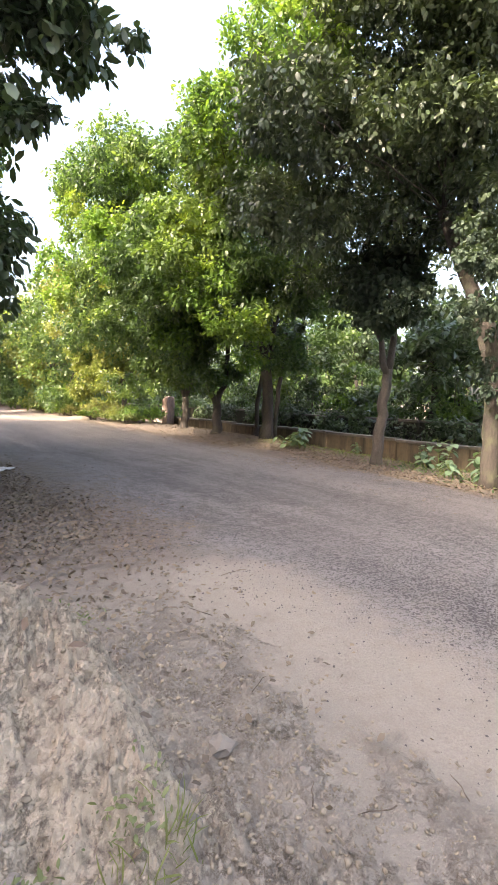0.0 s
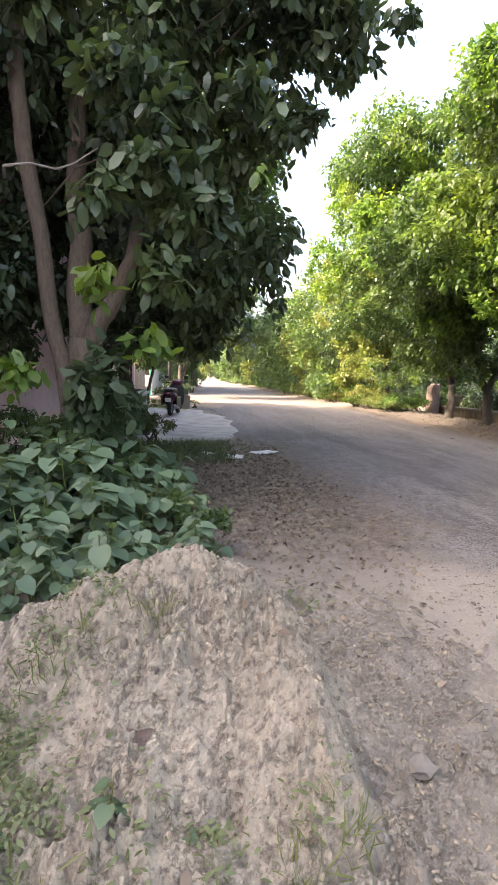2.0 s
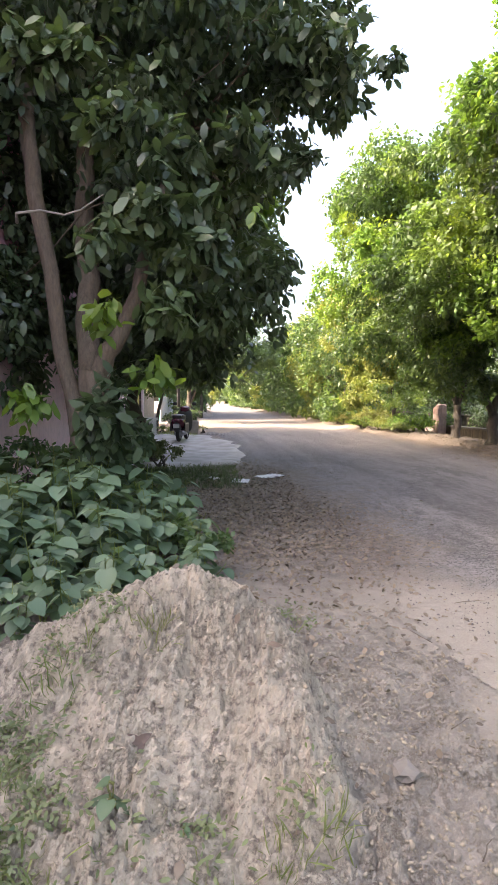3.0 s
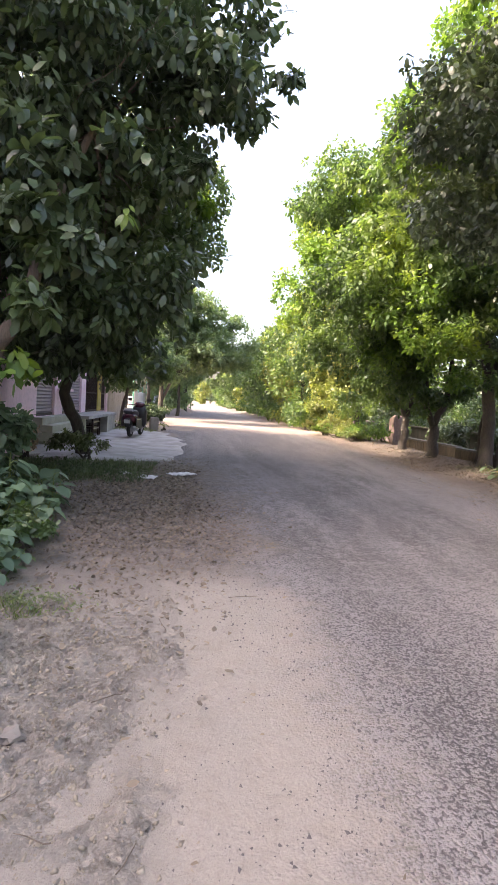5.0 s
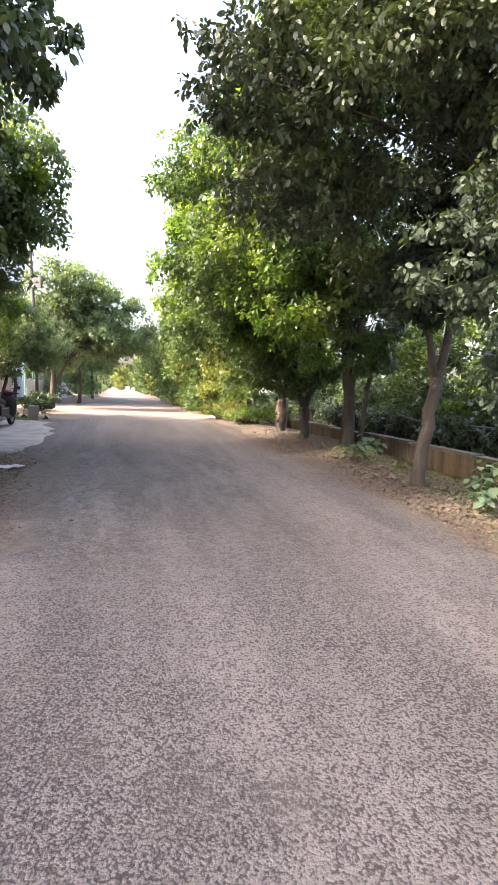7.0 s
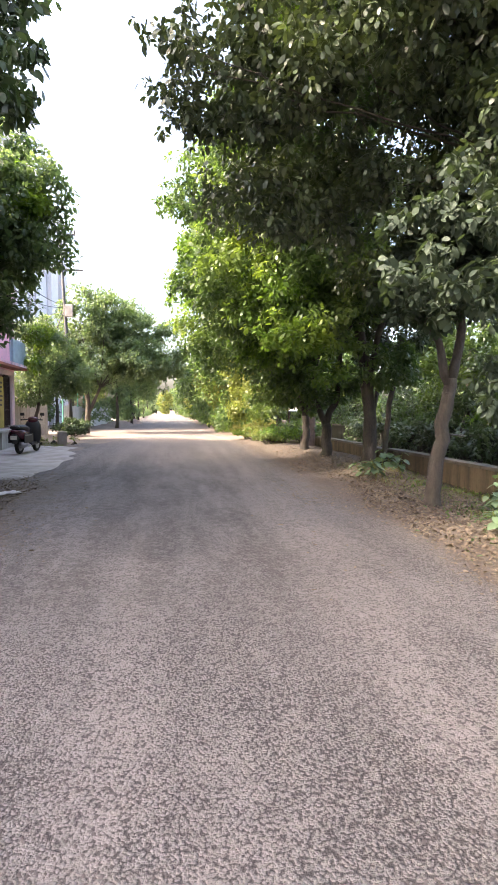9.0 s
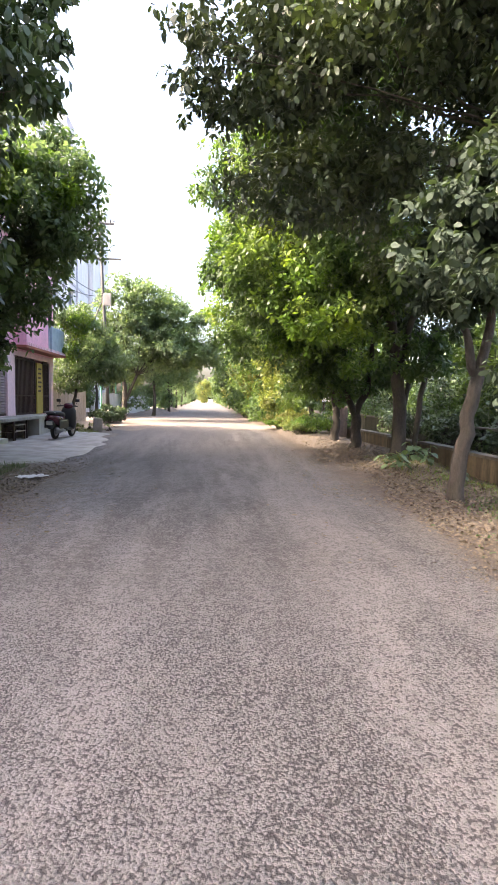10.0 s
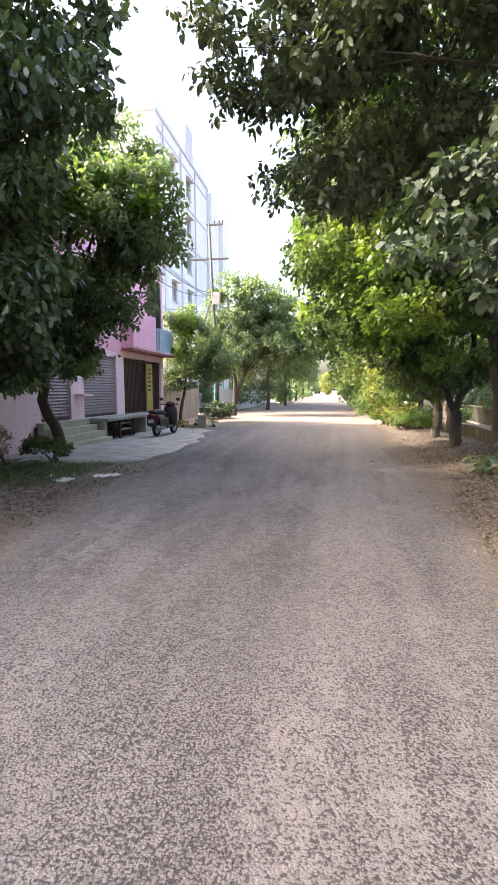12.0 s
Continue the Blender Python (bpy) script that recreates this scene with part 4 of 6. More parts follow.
for i, (x, y, s) in enumerate(((9.2, 10.6, 1.0), (9.5, 11.0, 0.9), (9.0, 11.0, 0.8), (9.3, 6.4, 0.9), (9.0, 5.9, 0.8), (8.9, 5.3, 0.9), (9.5, 5.6, 1.0), (8.6, 4.6, 0.8), (9.7, 7.0, 0.8), (9.8, 9.2, 0.5), (10.5, 6.2, 1.0), (10.3, 7.6, 0.7), (10.6, 5.0, 1.0), (10.2, 11.6, 0.8), (10.0, 4.4, 0.9))):
    m = Matrix.Translation((x, y, float(height(x, y)) - 0.01)) @ pose(0, 0, 0, 0, 0, 77 * i) @ Matrix.Scale(s, 4)
    c = copy_thing(masters[i % 4], m)
    tagged(c, "leafy green weed at the foot of the drain wall", "weed", "weeds along the drain wall")
    c.matrix_basis = m

# ---- trees on the near side ----
tree("big dark-leaved roadside tree with several crooked trunks", (-1.0, 7.1, 0),
     [[((0, 0, -0.1), 0.24), ((0.05, 0.0, 0.9), 0.21), ((0.1, 0, 1.9), 0.2)],
      [((-0.06, -0.15, -0.1), 0.15), ((-0.1, -0.1, 1.0), 0.12), ((-0.35, 0, 2.2), 0.10), ((-0.62, 0, 4.2), 0.10), ((-0.7, 0, 5.6), 0.10), ((-0.3, 0.3, 7.5), 0.05)],
      [((0.1, 0, 1.8), 0.15), ((0.45, 0, 2.4), 0.11), ((0.8, 0.1, 3.6), 0.08), ((1.4, 0.2, 5.2), 0.05)],
      [((0.05, 0, 1.8), 0.16), ((-0.05, 0.5, 3.2), 0.15), ((-0.1, 0.6, 5.0), 0.12), ((0.2, 0.6, 7.0), 0.06)]],
     # the last, topmost clump is above view, added to shade the tree opposite
     [(-0.3, 8.0, 6.2, 2.5, 2.0, 2.5), (1.0, 7.4, 5.9, 1.7, 1.5, 1.5), (0.5, 8.1, 3.7, 1.6, 1.4, 1.7), (-0.9, 8.7, 3.4, 1.9, 1.2, 1.9), (0.35, 8.8, 2.5, 1.0, 1.1, 1.0), (-2.6, 8.2, 3.6, 1.0, 1.4, 2.4), (2.3, 6.9, 5.9, 0.75, 0.7, 0.5), (-0.4, 7.8, 8.3, 2.3, 2.0, 1.4), (2.2, 8.2, 7.0, 1.0, 1.1, 0.9), (-1.5, 9.4, 5.5, 1.8, 1.4, 2.2), (2.55, 8.2, 6.0, 0.45, 0.6, 0.4), (-1.0, 7.4, 10.6, 2.6, 2.6, 2.0)],
     M_LEAF_DARK, 10400, 6, 0.178, 101, bark=M_BARK_TAN, gap=0.24, limbs=16, droop=0.75, width=0.46,
     # the few lime tufts at the end imitate leaves caught by the sun
     extra=(([(-0.35, 5.7, 4.55, 0.42, 0.22, 0.25), (0.3, 5.8, 4.2, 0.42, 0.25, 0.25), (0.75, 5.8, 3.7, 0.5, 0.25, 0.22), (0.2, 5.7, 3.55, 0.45, 0.25, 0.2), (0.5, 5.8, 3.15, 0.45, 0.25, 0.2), (-0.5, 5.7, 3.3, 0.3, 0.2, 0.2), (0.1, 5.7, 2.55, 0.3, 0.2, 0.18), (-0.48, 5.7, 1.4, 0.3, 0.25, 0.5), (1.2, 6.0, 4.4, 0.4, 0.3, 0.3), (-1.1, 5.9, 5.2, 0.5, 0.3, 0.3)], M_LEAF_DARK, 460, 0.21), ([(-2.3, 8.0, 3.0, 0.8, 0.6, 1.1), (-2.0, 8.2, 5.2, 1.1, 0.7, 1.2), (-1.9, 8.0, 7.0, 1.2, 0.8, 1.0)], M_LEAF_DARK, 850, 0.16), ([(1.9, 7.0, 5.9, 0.6, 0.5, 0.55), (2.6, 7.0, 6.0, 0.4, 0.3, 0.16), (3.02, 7.0, 5.98, 0.3, 0.16, 0.1), (1.7, 7.1, 4.7, 0.4, 0.4, 0.35)], M_LEAF_DARK, 360, 0.16), ([(-0.62, 5.55, 2.4, 0.2, 0.12, 0.14), (0.03, 5.6, 1.82, 0.16, 0.1, 0.08), (-1.4, 5.7, 1.5, 0.2, 0.15, 0.1), (1.0, 5.7, 3.45, 0.22, 0.15, 0.16)], M_LEAF_LIME, 40, 0.2)))
tree("roadside tree with fine grey-green leaves and a bent dark trunk", (-0.7, 12.6, 0),
     [[((0, 0, -0.1), 0.16), ((-0.12, -0.1, 0.7), 0.14), ((-0.45, -0.2, 1.5), 0.13), ((-0.3, 0, 2.6), 0.12), ((0.1, 0.2, 4.0), 0.09)],
      [((-0.3, 0, 2.5), 0.1), ((-0.9, 0.3, 4.2), 0.07)]],
     [(-0.3, 12.8, 5.6, 2.2, 2.2, 2.0), (1.35, 12.8, 6.0, 1.3, 1.5, 1.4), (0.5, 12.8, 4.2, 1.3, 1.4, 1.2), (-0.5, 12.2, 3.0, 1.4, 1.5, 1.1), (-1.6, 11.9, 2.9, 1.2, 1.3, 1.3), (0.3, 13.2, 7.6, 1.3, 1.4, 1.0), (-1.6, 12.6, 7.0, 1.8, 2.0, 1.8)],
     # lime clumps put the sun's light on the upper crown into leaf colour
     M_LEAF_HAZY, 6900, 6, 0.145, 103, gap=0.12, limbs=14, extra=(([(0.5, 11.4, 5.7, 0.8, 0.4, 0.6), (0.9, 11.6, 6.7, 0.7, 0.4, 0.5), (-0.3, 10.9, 4.6, 0.5, 0.3, 0.35), (1.7, 12.0, 6.0, 0.5, 0.5, 0.5), (-0.6, 11.2, 6.6, 0.7, 0.4, 0.5)], M_LEAF_LIME, 460, 0.14), ([(-0.2, 11.9, 2.7, 0.9, 0.7, 0.6), (-1.3, 11.3, 2.2, 0.8, 0.7, 0.6)], M_LEAF_DARK, 300, 0.14)))

# ---- trees along the drain ----
tree("big vine-covered tree leaning over the road", (8.72, 5.05, 0.0),
     [[((0, 0, -0.1), 0.15), ((0.03, 0, 1.0), 0.145), ((0.06, 0.1, 2.4), 0.14), ((0.1, 1.3, 4.9), 0.1)],
      [((0.3, 0.15, -0.1), 0.15), ((0.38, 0.3, 2.0), 0.13), ((0.8, 1.6, 4.8), 0.09)]],
     [(7.6, 6.6, 7.4, 2.6, 2.4, 2.2), (4.85, 6.15, 5.6, 0.55, 0.6, 0.65), (5.85, 6.4, 5.7, 1.15, 1.1, 1.0), (6.7, 7.4, 5.2, 1.6, 1.6, 1.4), (7.3, 6.6, 7.9, 1.4, 1.5, 1.2), (9.6, 6.6, 5.6, 1.7, 2.4, 1.7), (8.4, 8.8, 5.0, 1.5, 1.5, 1.2), (9.2, 5.4, 8.6, 2.2, 2.2, 1.8), (7.9, 5.5, 5.9, 1.3, 1.1, 1.3), (8.9, 5.3, 4.6, 1.1, 1.0, 1.0), (10.6, 8.6, 6.8, 1.8, 2.2, 1.8)],
     M_LEAF_OLIVE, 17500, 6, 0.106, 111, gap=0.06, droop=0.6, limbs=13, limb_size=0.45,
     # lime clumps at the top left are painted sunlight on the olive crown
     extra=(([(7.1, 4.5, 2.85, 0.65, 0.5, 0.28), (7.9, 4.8, 2.6, 0.6, 0.5, 0.35), (7.5, 4.6, 3.3, 0.6, 0.5, 0.3), (8.15, 4.6, 1.9, 0.45, 0.4, 0.6), (8.2, 5.0, 3.9, 0.7, 0.6, 0.6), (8.1, 4.45, 2.9, 0.4, 0.3, 0.5), (8.1, 4.55, 3.7, 0.5, 0.35, 0.5), (8.4, 4.5, 1.4, 0.35, 0.3, 0.4), (7.3, 4.9, 3.5, 0.6, 0.5, 0.25), (8.2, 6.4, 3.2, 0.7, 0.6, 0.3)], M_LEAF_PALE, 680, 0.1), ([(6.2, 7.2, 7.2, 0.8, 0.9, 0.7), (6.8, 7.5, 8.6, 1.0, 1.0, 0.7), (6.9, 8.4, 9.4, 1.2, 1.2, 0.8)], M_LEAF_LIME, 800, 0.112)))
tree("slender crooked tree with a forked pale trunk", (8.98, 7.8, 0.0),
     [[((0, 0, -0.1), 0.13), ((0.04, 0, 0.6), 0.12), ((0.17, 0, 1.1), 0.11), ((0.22, 0.0, 1.7), 0.11), ((0.3, 0.05, 2.1), 0.1)],
      [((0.28, 0.05, 2.0), 0.08), ((0.1, 0.1, 2.7), 0.06), ((-0.3, 0.1, 3.3), 0.04)],
      [((0.3, 0.05, 2.0), 0.08), ((0.5, 0.1, 2.9), 0.07), ((0.5, 0.3, 4.0), 0.05)]],
     [(9.1, 8.0, 3.7, 1.1, 1.1, 0.8), (8.7, 7.7, 3.1, 0.7, 0.6, 0.35), (9.9, 8.3, 4.4, 1.0, 1.0, 0.8), (8.4, 7.8, 3.5, 0.6, 0.6, 0.4)],
     M_LEAF_PALE, 1600, 6, 0.14, 113, bark=M_BARK_PALE, gap=0.2, limbs=8, droop=0.6, width=0.6)
tree("tall leafy tree behind the verge with a thick trunk", (10.0, 13.2, 0.15),
     [[((0, 0, -0.1), 0.2), ((0.05, 0, 1.2), 0.17), ((-0.1, 0, 2.6), 0.16), ((-0.4, 0.2, 4.6), 0.1)],
      [((0.0, 0, 2.4), 0.1), ((0.7, 0.3, 4.6), 0.07)],
      [((0.6, 0.4, -0.1), 0.08), ((0.75, 0.4, 1.6), 0.07), ((1.2, 0.6, 3.4), 0.05)]],
     [(6.8, 12.6, 5.0, 1.9, 1.8, 1.8), (8.0, 12.2, 7.3, 2.0, 2.0, 1.6), (8.6, 11.6, 4.4, 1.6, 1.6, 1.2), (10.2, 13.2, 6.0, 2.4, 2.2, 2.2), (10.6, 11.4, 4.6, 1.5, 1.5, 1.0), (6.9, 11.0, 7.2, 1.4, 1.5, 1.2), (8.3, 10.6, 8.7, 1.7, 1.7, 1.3), (9.4, 12.4, 2.8, 0.9, 0.8, 0.6), (10.5, 12.8, 2.6, 0.9, 0.9, 0.7)],
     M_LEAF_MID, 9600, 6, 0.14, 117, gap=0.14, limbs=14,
     # road-side clumps in lime: sunlit foliage by colour
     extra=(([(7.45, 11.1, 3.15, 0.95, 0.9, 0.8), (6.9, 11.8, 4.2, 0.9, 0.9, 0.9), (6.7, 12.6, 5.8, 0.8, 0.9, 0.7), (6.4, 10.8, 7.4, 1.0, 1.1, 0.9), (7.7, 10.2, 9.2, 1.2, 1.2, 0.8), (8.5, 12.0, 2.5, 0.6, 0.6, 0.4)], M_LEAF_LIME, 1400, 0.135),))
tree("leafy tree with a gnarled trunk forked above a swollen foot", (9.5, 15.4, 0.17),
     [[((0, 0, -0.1), 0.19), ((0.0, 0, 0.5), 0.15), ((0.0, 0, 1.0), 0.14)],
      [((0, 0, 0.95), 0.1), ((-0.3, 0, 1.6), 0.09), ((-0.5, 0.1, 3.6), 0.06)],
      [((0, 0, 0.95), 0.11), ((0.35, 0, 1.8), 0.09), ((0.5, 0.1, 3.8), 0.06)]],
     [(6.9, 15.6, 4.8, 2.0, 1.8, 2.0), (7.4, 15.8, 7.9, 2.2, 2.2, 1.9), (8.4, 15.2, 3.6, 1.4, 1.4, 1.0), (8.0, 14.6, 2.8, 1.0, 0.9, 0.6), (9.8, 16.0, 5.4, 2.0, 2.0, 2.0), (8.9, 15.0, 2.0, 0.8, 0.7, 0.55), (9.9, 15.8, 2.3, 0.9, 0.9, 0.6), (8.3, 16.2, 2.2, 0.7, 0.8, 0.6)],
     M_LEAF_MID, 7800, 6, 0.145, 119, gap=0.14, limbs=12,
     # lime clumps brighten the crown's sunny side by leaf colour
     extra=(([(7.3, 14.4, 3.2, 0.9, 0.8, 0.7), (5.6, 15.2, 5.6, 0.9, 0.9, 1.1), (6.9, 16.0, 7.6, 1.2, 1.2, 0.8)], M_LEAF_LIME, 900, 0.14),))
tree("roadside tree with a pale twisted trunk", (9.4, 17.5, 0.19),
     [[((0, 0, -0.1), 0.16), ((0.05, 0, 0.7), 0.13), ((0.0, 0, 1.2), 0.12)],
      [((0, 0, 1.1), 0.08), ((-0.25, 0, 2.2), 0.07), ((-0.5, 0.2, 4.0), 0.05)],
      [((0, 0, 1.1), 0.09), ((0.3, 0, 2.2), 0.07), ((0.6, 0.2, 4.2), 0.05)]],
     [(7.0, 19.4, 5.2, 2.3, 2.2, 2.4), (7.6, 20.4, 8.9, 2.2, 2.3, 2.0), (10.2, 19.8, 6.0, 2.2, 2.2, 2.4), (8.6, 18.2, 2.8, 1.2, 1.1, 0.8), (8.6, 17.6, 1.8, 0.75, 0.7, 0.5), (9.6, 18.0, 2.0, 0.8, 0.8, 0.6), (8.4, 19.6, 1.7, 0.8, 0.9, 0.6), (8.8, 21.4, 1.8, 0.9, 1.0, 0.7)],
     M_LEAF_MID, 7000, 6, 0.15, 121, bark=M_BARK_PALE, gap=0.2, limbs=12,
     # sunlit edge of the crown, coloured lime
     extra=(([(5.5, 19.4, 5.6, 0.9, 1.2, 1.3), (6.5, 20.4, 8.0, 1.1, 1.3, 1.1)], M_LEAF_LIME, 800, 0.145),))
tree("thin dark leaning trunk with a light leafy crown", (10.6, 14.6, 0.15),
     [[((0, 0, -0.1), 0.08), ((0.1, 0, 1.4), 0.07), ((0.5, 0.1, 3.2), 0.05)]],
     [(11.2, 14.8, 4.0, 1.4, 1.3, 1.1)], M_LEAF_DARK, 700, 6, 0.16, 123, gap=0.3, limbs=5)
tree("tree with yellowing leaves over a tangle of shrubs", (10.2, 25.5, 0.2),
     [[((0, 0, -0.1), 0.14), ((-0.1, 0, 1.4), 0.12), ((-0.3, 0, 2.6), 0.09)], [((0, 0, 1.2), 0.08), ((0.6, 0.2, 2.8), 0.06)]],
     [(8.8, 25.5, 4.4, 2.1, 2.2, 2.1), (8.3, 26.5, 6.6, 1.8, 2.0, 1.5), (10.4, 25.8, 3.2, 1.9, 2.0, 1.5), (8.6, 24.6, 2.4, 1.0, 1.2, 0.9), (8.7, 23.2, 1.9, 0.9, 1.0, 0.8), (8.4, 26.4, 1.8, 0.9, 1.2, 0.8)],
     M_LEAF_YELLOW, 4600, 6, 0.17, 125, gap=0.2, limbs=10)
far_rows = [(9.4, 31, 8.4), (9.6, 37, 8.6), (9.2, 44, 8.4), (9.6, 52, 9.0), (9.3, 61, 9.0), (9.7, 72, 9.4), (9.2, 86, 9.0), (9.4, 102, 9.5), (8.8, 122, 9.5), (3.5, 190, 9.0), (9.0, 150, 10)]
for i, (x, y, h) in enumerate(far_rows):
    tree("green roadside tree farther along the road", (x, y, 0.1),
         [[((0, 0, -0.1), 0.16), ((0.05, 0, 1.6), 0.13), ((-0.1, 0.1, 2.8), 0.1)]],
         [(x - 1.3, y, h * 0.52, 2.4, 3.0, h * 0.3), (x + 1.3, y + 0.6, h * 0.62, 2.2, 2.8, h * 0.3), (x - 0.6, y - 0.4, h * 0.8, 2.2, 2.6, h * 0.2), (x - 0.6, y, h * 0.2, 1.9, 3.2, h * 0.2)],
         (M_LEAF_MID, M_LEAF_YELLOW, M_LEAF_HAZY)[(0, 1, 0, 2)[i % 4]], max(1700 - 100 * i, 800), 5, 0.26 + 0.03 * i, 140 + i, group="trees along the drain", gap=0.2, limbs=6)

# unseen trees continuing the row, added to hold skylight off the near road
for i, (x, y) in enumerate(((9.0, 0.2), (9.4, -4.6), (9.4, -9.6))):
    tree("leafy tree added out of view to dim the near road", (x, y, 0.0),
         [[((0, 0, -0.1), 0.18), ((0.05, 0, 1.6), 0.15), ((-0.1, 0.1, 3.0), 0.11)]],
         [(x - 1.8, y, 6.0, 2.4, 2.2, 2.0), (x + 0.8, y + 0.4, 6.4, 2.4, 2.2, 2.2), (x - 0.6, y - 0.3, 8.4, 2.2, 2.2, 1.6)],
         M_LEAF_MID, 2400, 6, 0.2, 340 + i, group="trees along the drain", gap=0.1, limbs=8)

# trees on the far left, past the houses
tree("small pale-green tree at the corner of the houses", (-1.9, 26.6, 0),
     [[((0, 0, -0.1), 0.09), ((0.2, 0, 1.3), 0.08), ((0.4, 0, 2.4), 0.06)]],
     [(-1.1, 26.8, 3.9, 1.7, 1.5, 1.6), (0.0, 26.8, 3.2, 1.3, 1.2, 1.1), (-1.5, 26.4, 5.4, 1.1, 1.0, 0.9), (-1.9, 26.4, 2.5, 1.1, 1.0, 0.8)],
     M_LEAF_HAZY, 2600, 6, 0.15, 171, gap=0.25, limbs=8, extra=(([(-1.2, 25.7, 5.0, 0.9, 0.6, 0.7), (-1.6, 25.6, 3.7, 0.6, 0.5, 0.5)], M_LEAF_LIME, 260, 0.15),))
tree("dark round-crowned tree by the electric pole", (-0.6, 34.5, 0),
     [[((0, 0, -0.1), 0.2), ((0.15, 0, 1.4), 0.16), ((0.1, 0, 2.8), 0.13)], [((0.1, 0, 1.2), 0.12), ((0.9, 0.2, 3.0), 0.08)]],
     [(0.3, 34.8, 5.0, 2.6, 2.6, 2.6), (2.4, 35.4, 5.0, 2.1, 2.2, 2.1), (-0.4, 34.6, 7.4, 2.2, 2.2, 1.9), (3.4, 36.0, 4.4, 1.6, 1.8, 1.8), (2.2, 35.2, 7.2, 1.7, 1.7, 1.1), (-1.6, 34.4, 4.6, 1.8, 1.8, 1.7), (1.0, 34.2, 8.2, 1.7, 1.6, 1.3), (4.3, 37.5, 5.4, 1.7, 2.0, 2.0), (3.4, 37.0, 7.4, 1.4, 1.5, 1.2)],
     M_LEAF_HAZY, 6800, 6, 0.21, 173, gap=0.12, limbs=12)
for i, (x, y, h) in enumerate(((0.2, 46, 9.4), (0.6, 58, 9.6), (0.0, 70, 10.0), (-0.2, 84, 10), (-0.4, 104, 11), (-1.0, 135, 12), (-6, 52, 9), (-7, 66, 10))):
    tree("roadside tree beyond the tin fence, haze painted into its bluish leaves", (x, y, 0),
         [[((0, 0, -0.1), 0.16), ((0.1, 0, 1.6), 0.13), ((0.0, 0.1, 3.0), 0.1)]],
         [(x + 0.2, y, h * 0.55, 2.3, 2.6, h * 0.26), (x + 1.5, y, h * 0.6, 1.7, 2.2, h * 0.22), (x - 1.4, y, h * 0.6, 2.0, 2.4, h * 0.28), (x, y, h * 0.84, 1.8, 2.2, h * 0.17), (x - 1.2, y, h * 0.24, 2.0, 2.6, h * 0.2)],
         M_LEAF_HAZY, 1500 - 90 * i, 5, 0.31 + 0.025 * i, 180 + i, group="trees beyond the tin fence", gap=0.2, limbs=6)

# ---- shrubs ----
for i, (x, y, r, m) in enumerate(((9.6, 21.8, 0.8, M_LEAF_LIME), (9.3, 23.6, 0.7, M_LEAF_YELLOW), (9.8, 27.6, 1.0, M_LEAF_YELLOW), (9.6, 30.5, 0.9, M_LEAF_LIME), (10.6, 22.8, 1.1, M_LEAF_MID), (10.0, 34.0, 1.0, M_LEAF_MID), (9.8, 40, 1.1, M_LEAF_MID), (9.6, 47, 1.1, M_LEAF_MID))):
    bush("tangled roadside shrub in the sun", (x, y, 0.1), [(0, 0, r * 0.55, r * 1.1, r * 1.5, r * 0.6), (-0.3, 0.8, r * 0.45, r * 0.7, r, r * 0.5)], m, 520, 0.13, 200 + i, group="shrubs on the far verge")
for i in range(13):
    y, r = 21.6 + i * 1.35, 0.55 + 0.18 * math.sin(i * 2.2)
    bush("sunlit bank of pale green weeds on the verge", (8.9 + 0.35 * math.sin(i * 1.7), y, 0.12), [(0, 0, r * 0.6, r * 1.1, r * 1.2, r * 0.65), (-0.3, 0.5, r * 0.4, r * 0.8, r * 0.8, r * 0.4)], (M_GRASS, M_LEAF_YELLOW, M_GRASS, M_LEAF_LIME)[i % 4], 260, 0.1, 500 + i, name="weed_bank", group="weed banks on the far verge")
for i, (x, y) in enumerate(((-0.7, 23.3), (-1.3, 23.8), (0.5, 24.2), (-1.8, 24.6), (-0.5, 24.6))):
    bush("low clump of yellow-green weeds round the boundary stone", (x, y, 0.02), [(0, 0, 0.16, 0.45, 0.4, 0.2)], M_GRASS, 150, 0.08, 520 + i, name="weed_clump", group="weeds round the boundary stone")
for i, (x, y, r, m) in enumerate(((13.6, 7.0, 0.9, M_LEAF_MID), (14.2, 9.6, 1.0, M_LEAF_LIME), (13.4, 12.0, 0.9, M_LEAF_MID), (14.0, 14.6, 1.2, M_LEAF_LIME), (13.8, 17.8, 1.2, M_LEAF_MID), (16.5, 8.0, 1.1, M_LEAF_YELLOW), (17.5, 11.5, 1.2, M_LEAF_LIME), (17.0, 15.5, 1.4, M_LEAF_MID), (13.8, 21.5, 1.5, M_LEAF_MID), (14.0, 4.4, 1.0, M_LEAF_MID), (17.0, 5.0, 1.2, M_LEAF_LIME), (13.6, 26.0, 1.6, M_LEAF_MID))):
    bush("wild shrub on the far bank of the drain", (x + 1.0, y, 0.2), [(0, 0, r * 0.6, r * 1.1, r * 1.3, r * 0.7), (0.3, 0.9, r * 0.8, r * 0.8, r * 0.9, r * 0.7)], m, 560, 0.15, 220 + i, group="shrubs on the far bank")
for i in range(26):
    x, y, r = 14.0 + 0.5 * math.sin(i * 2.7), -1 + i * 1.55, 1.15 + 0.35 * math.sin(i * 1.9)
    bush("thicket of scrub along the far bank of the drain", (x + 0.9, y, 0.3), [(0, 0, r * 0.7, r, r * 1.0, r * 0.8), (0.6, 0.5, r * 1.5, r * 0.9, r * 0.9, r * 0.8)], (M_LEAF_DARK, M_LEAF_MID, M_LEAF_DARK)[i % 3], 300, 0.18, 270 + i, group="scrub on the far bank")
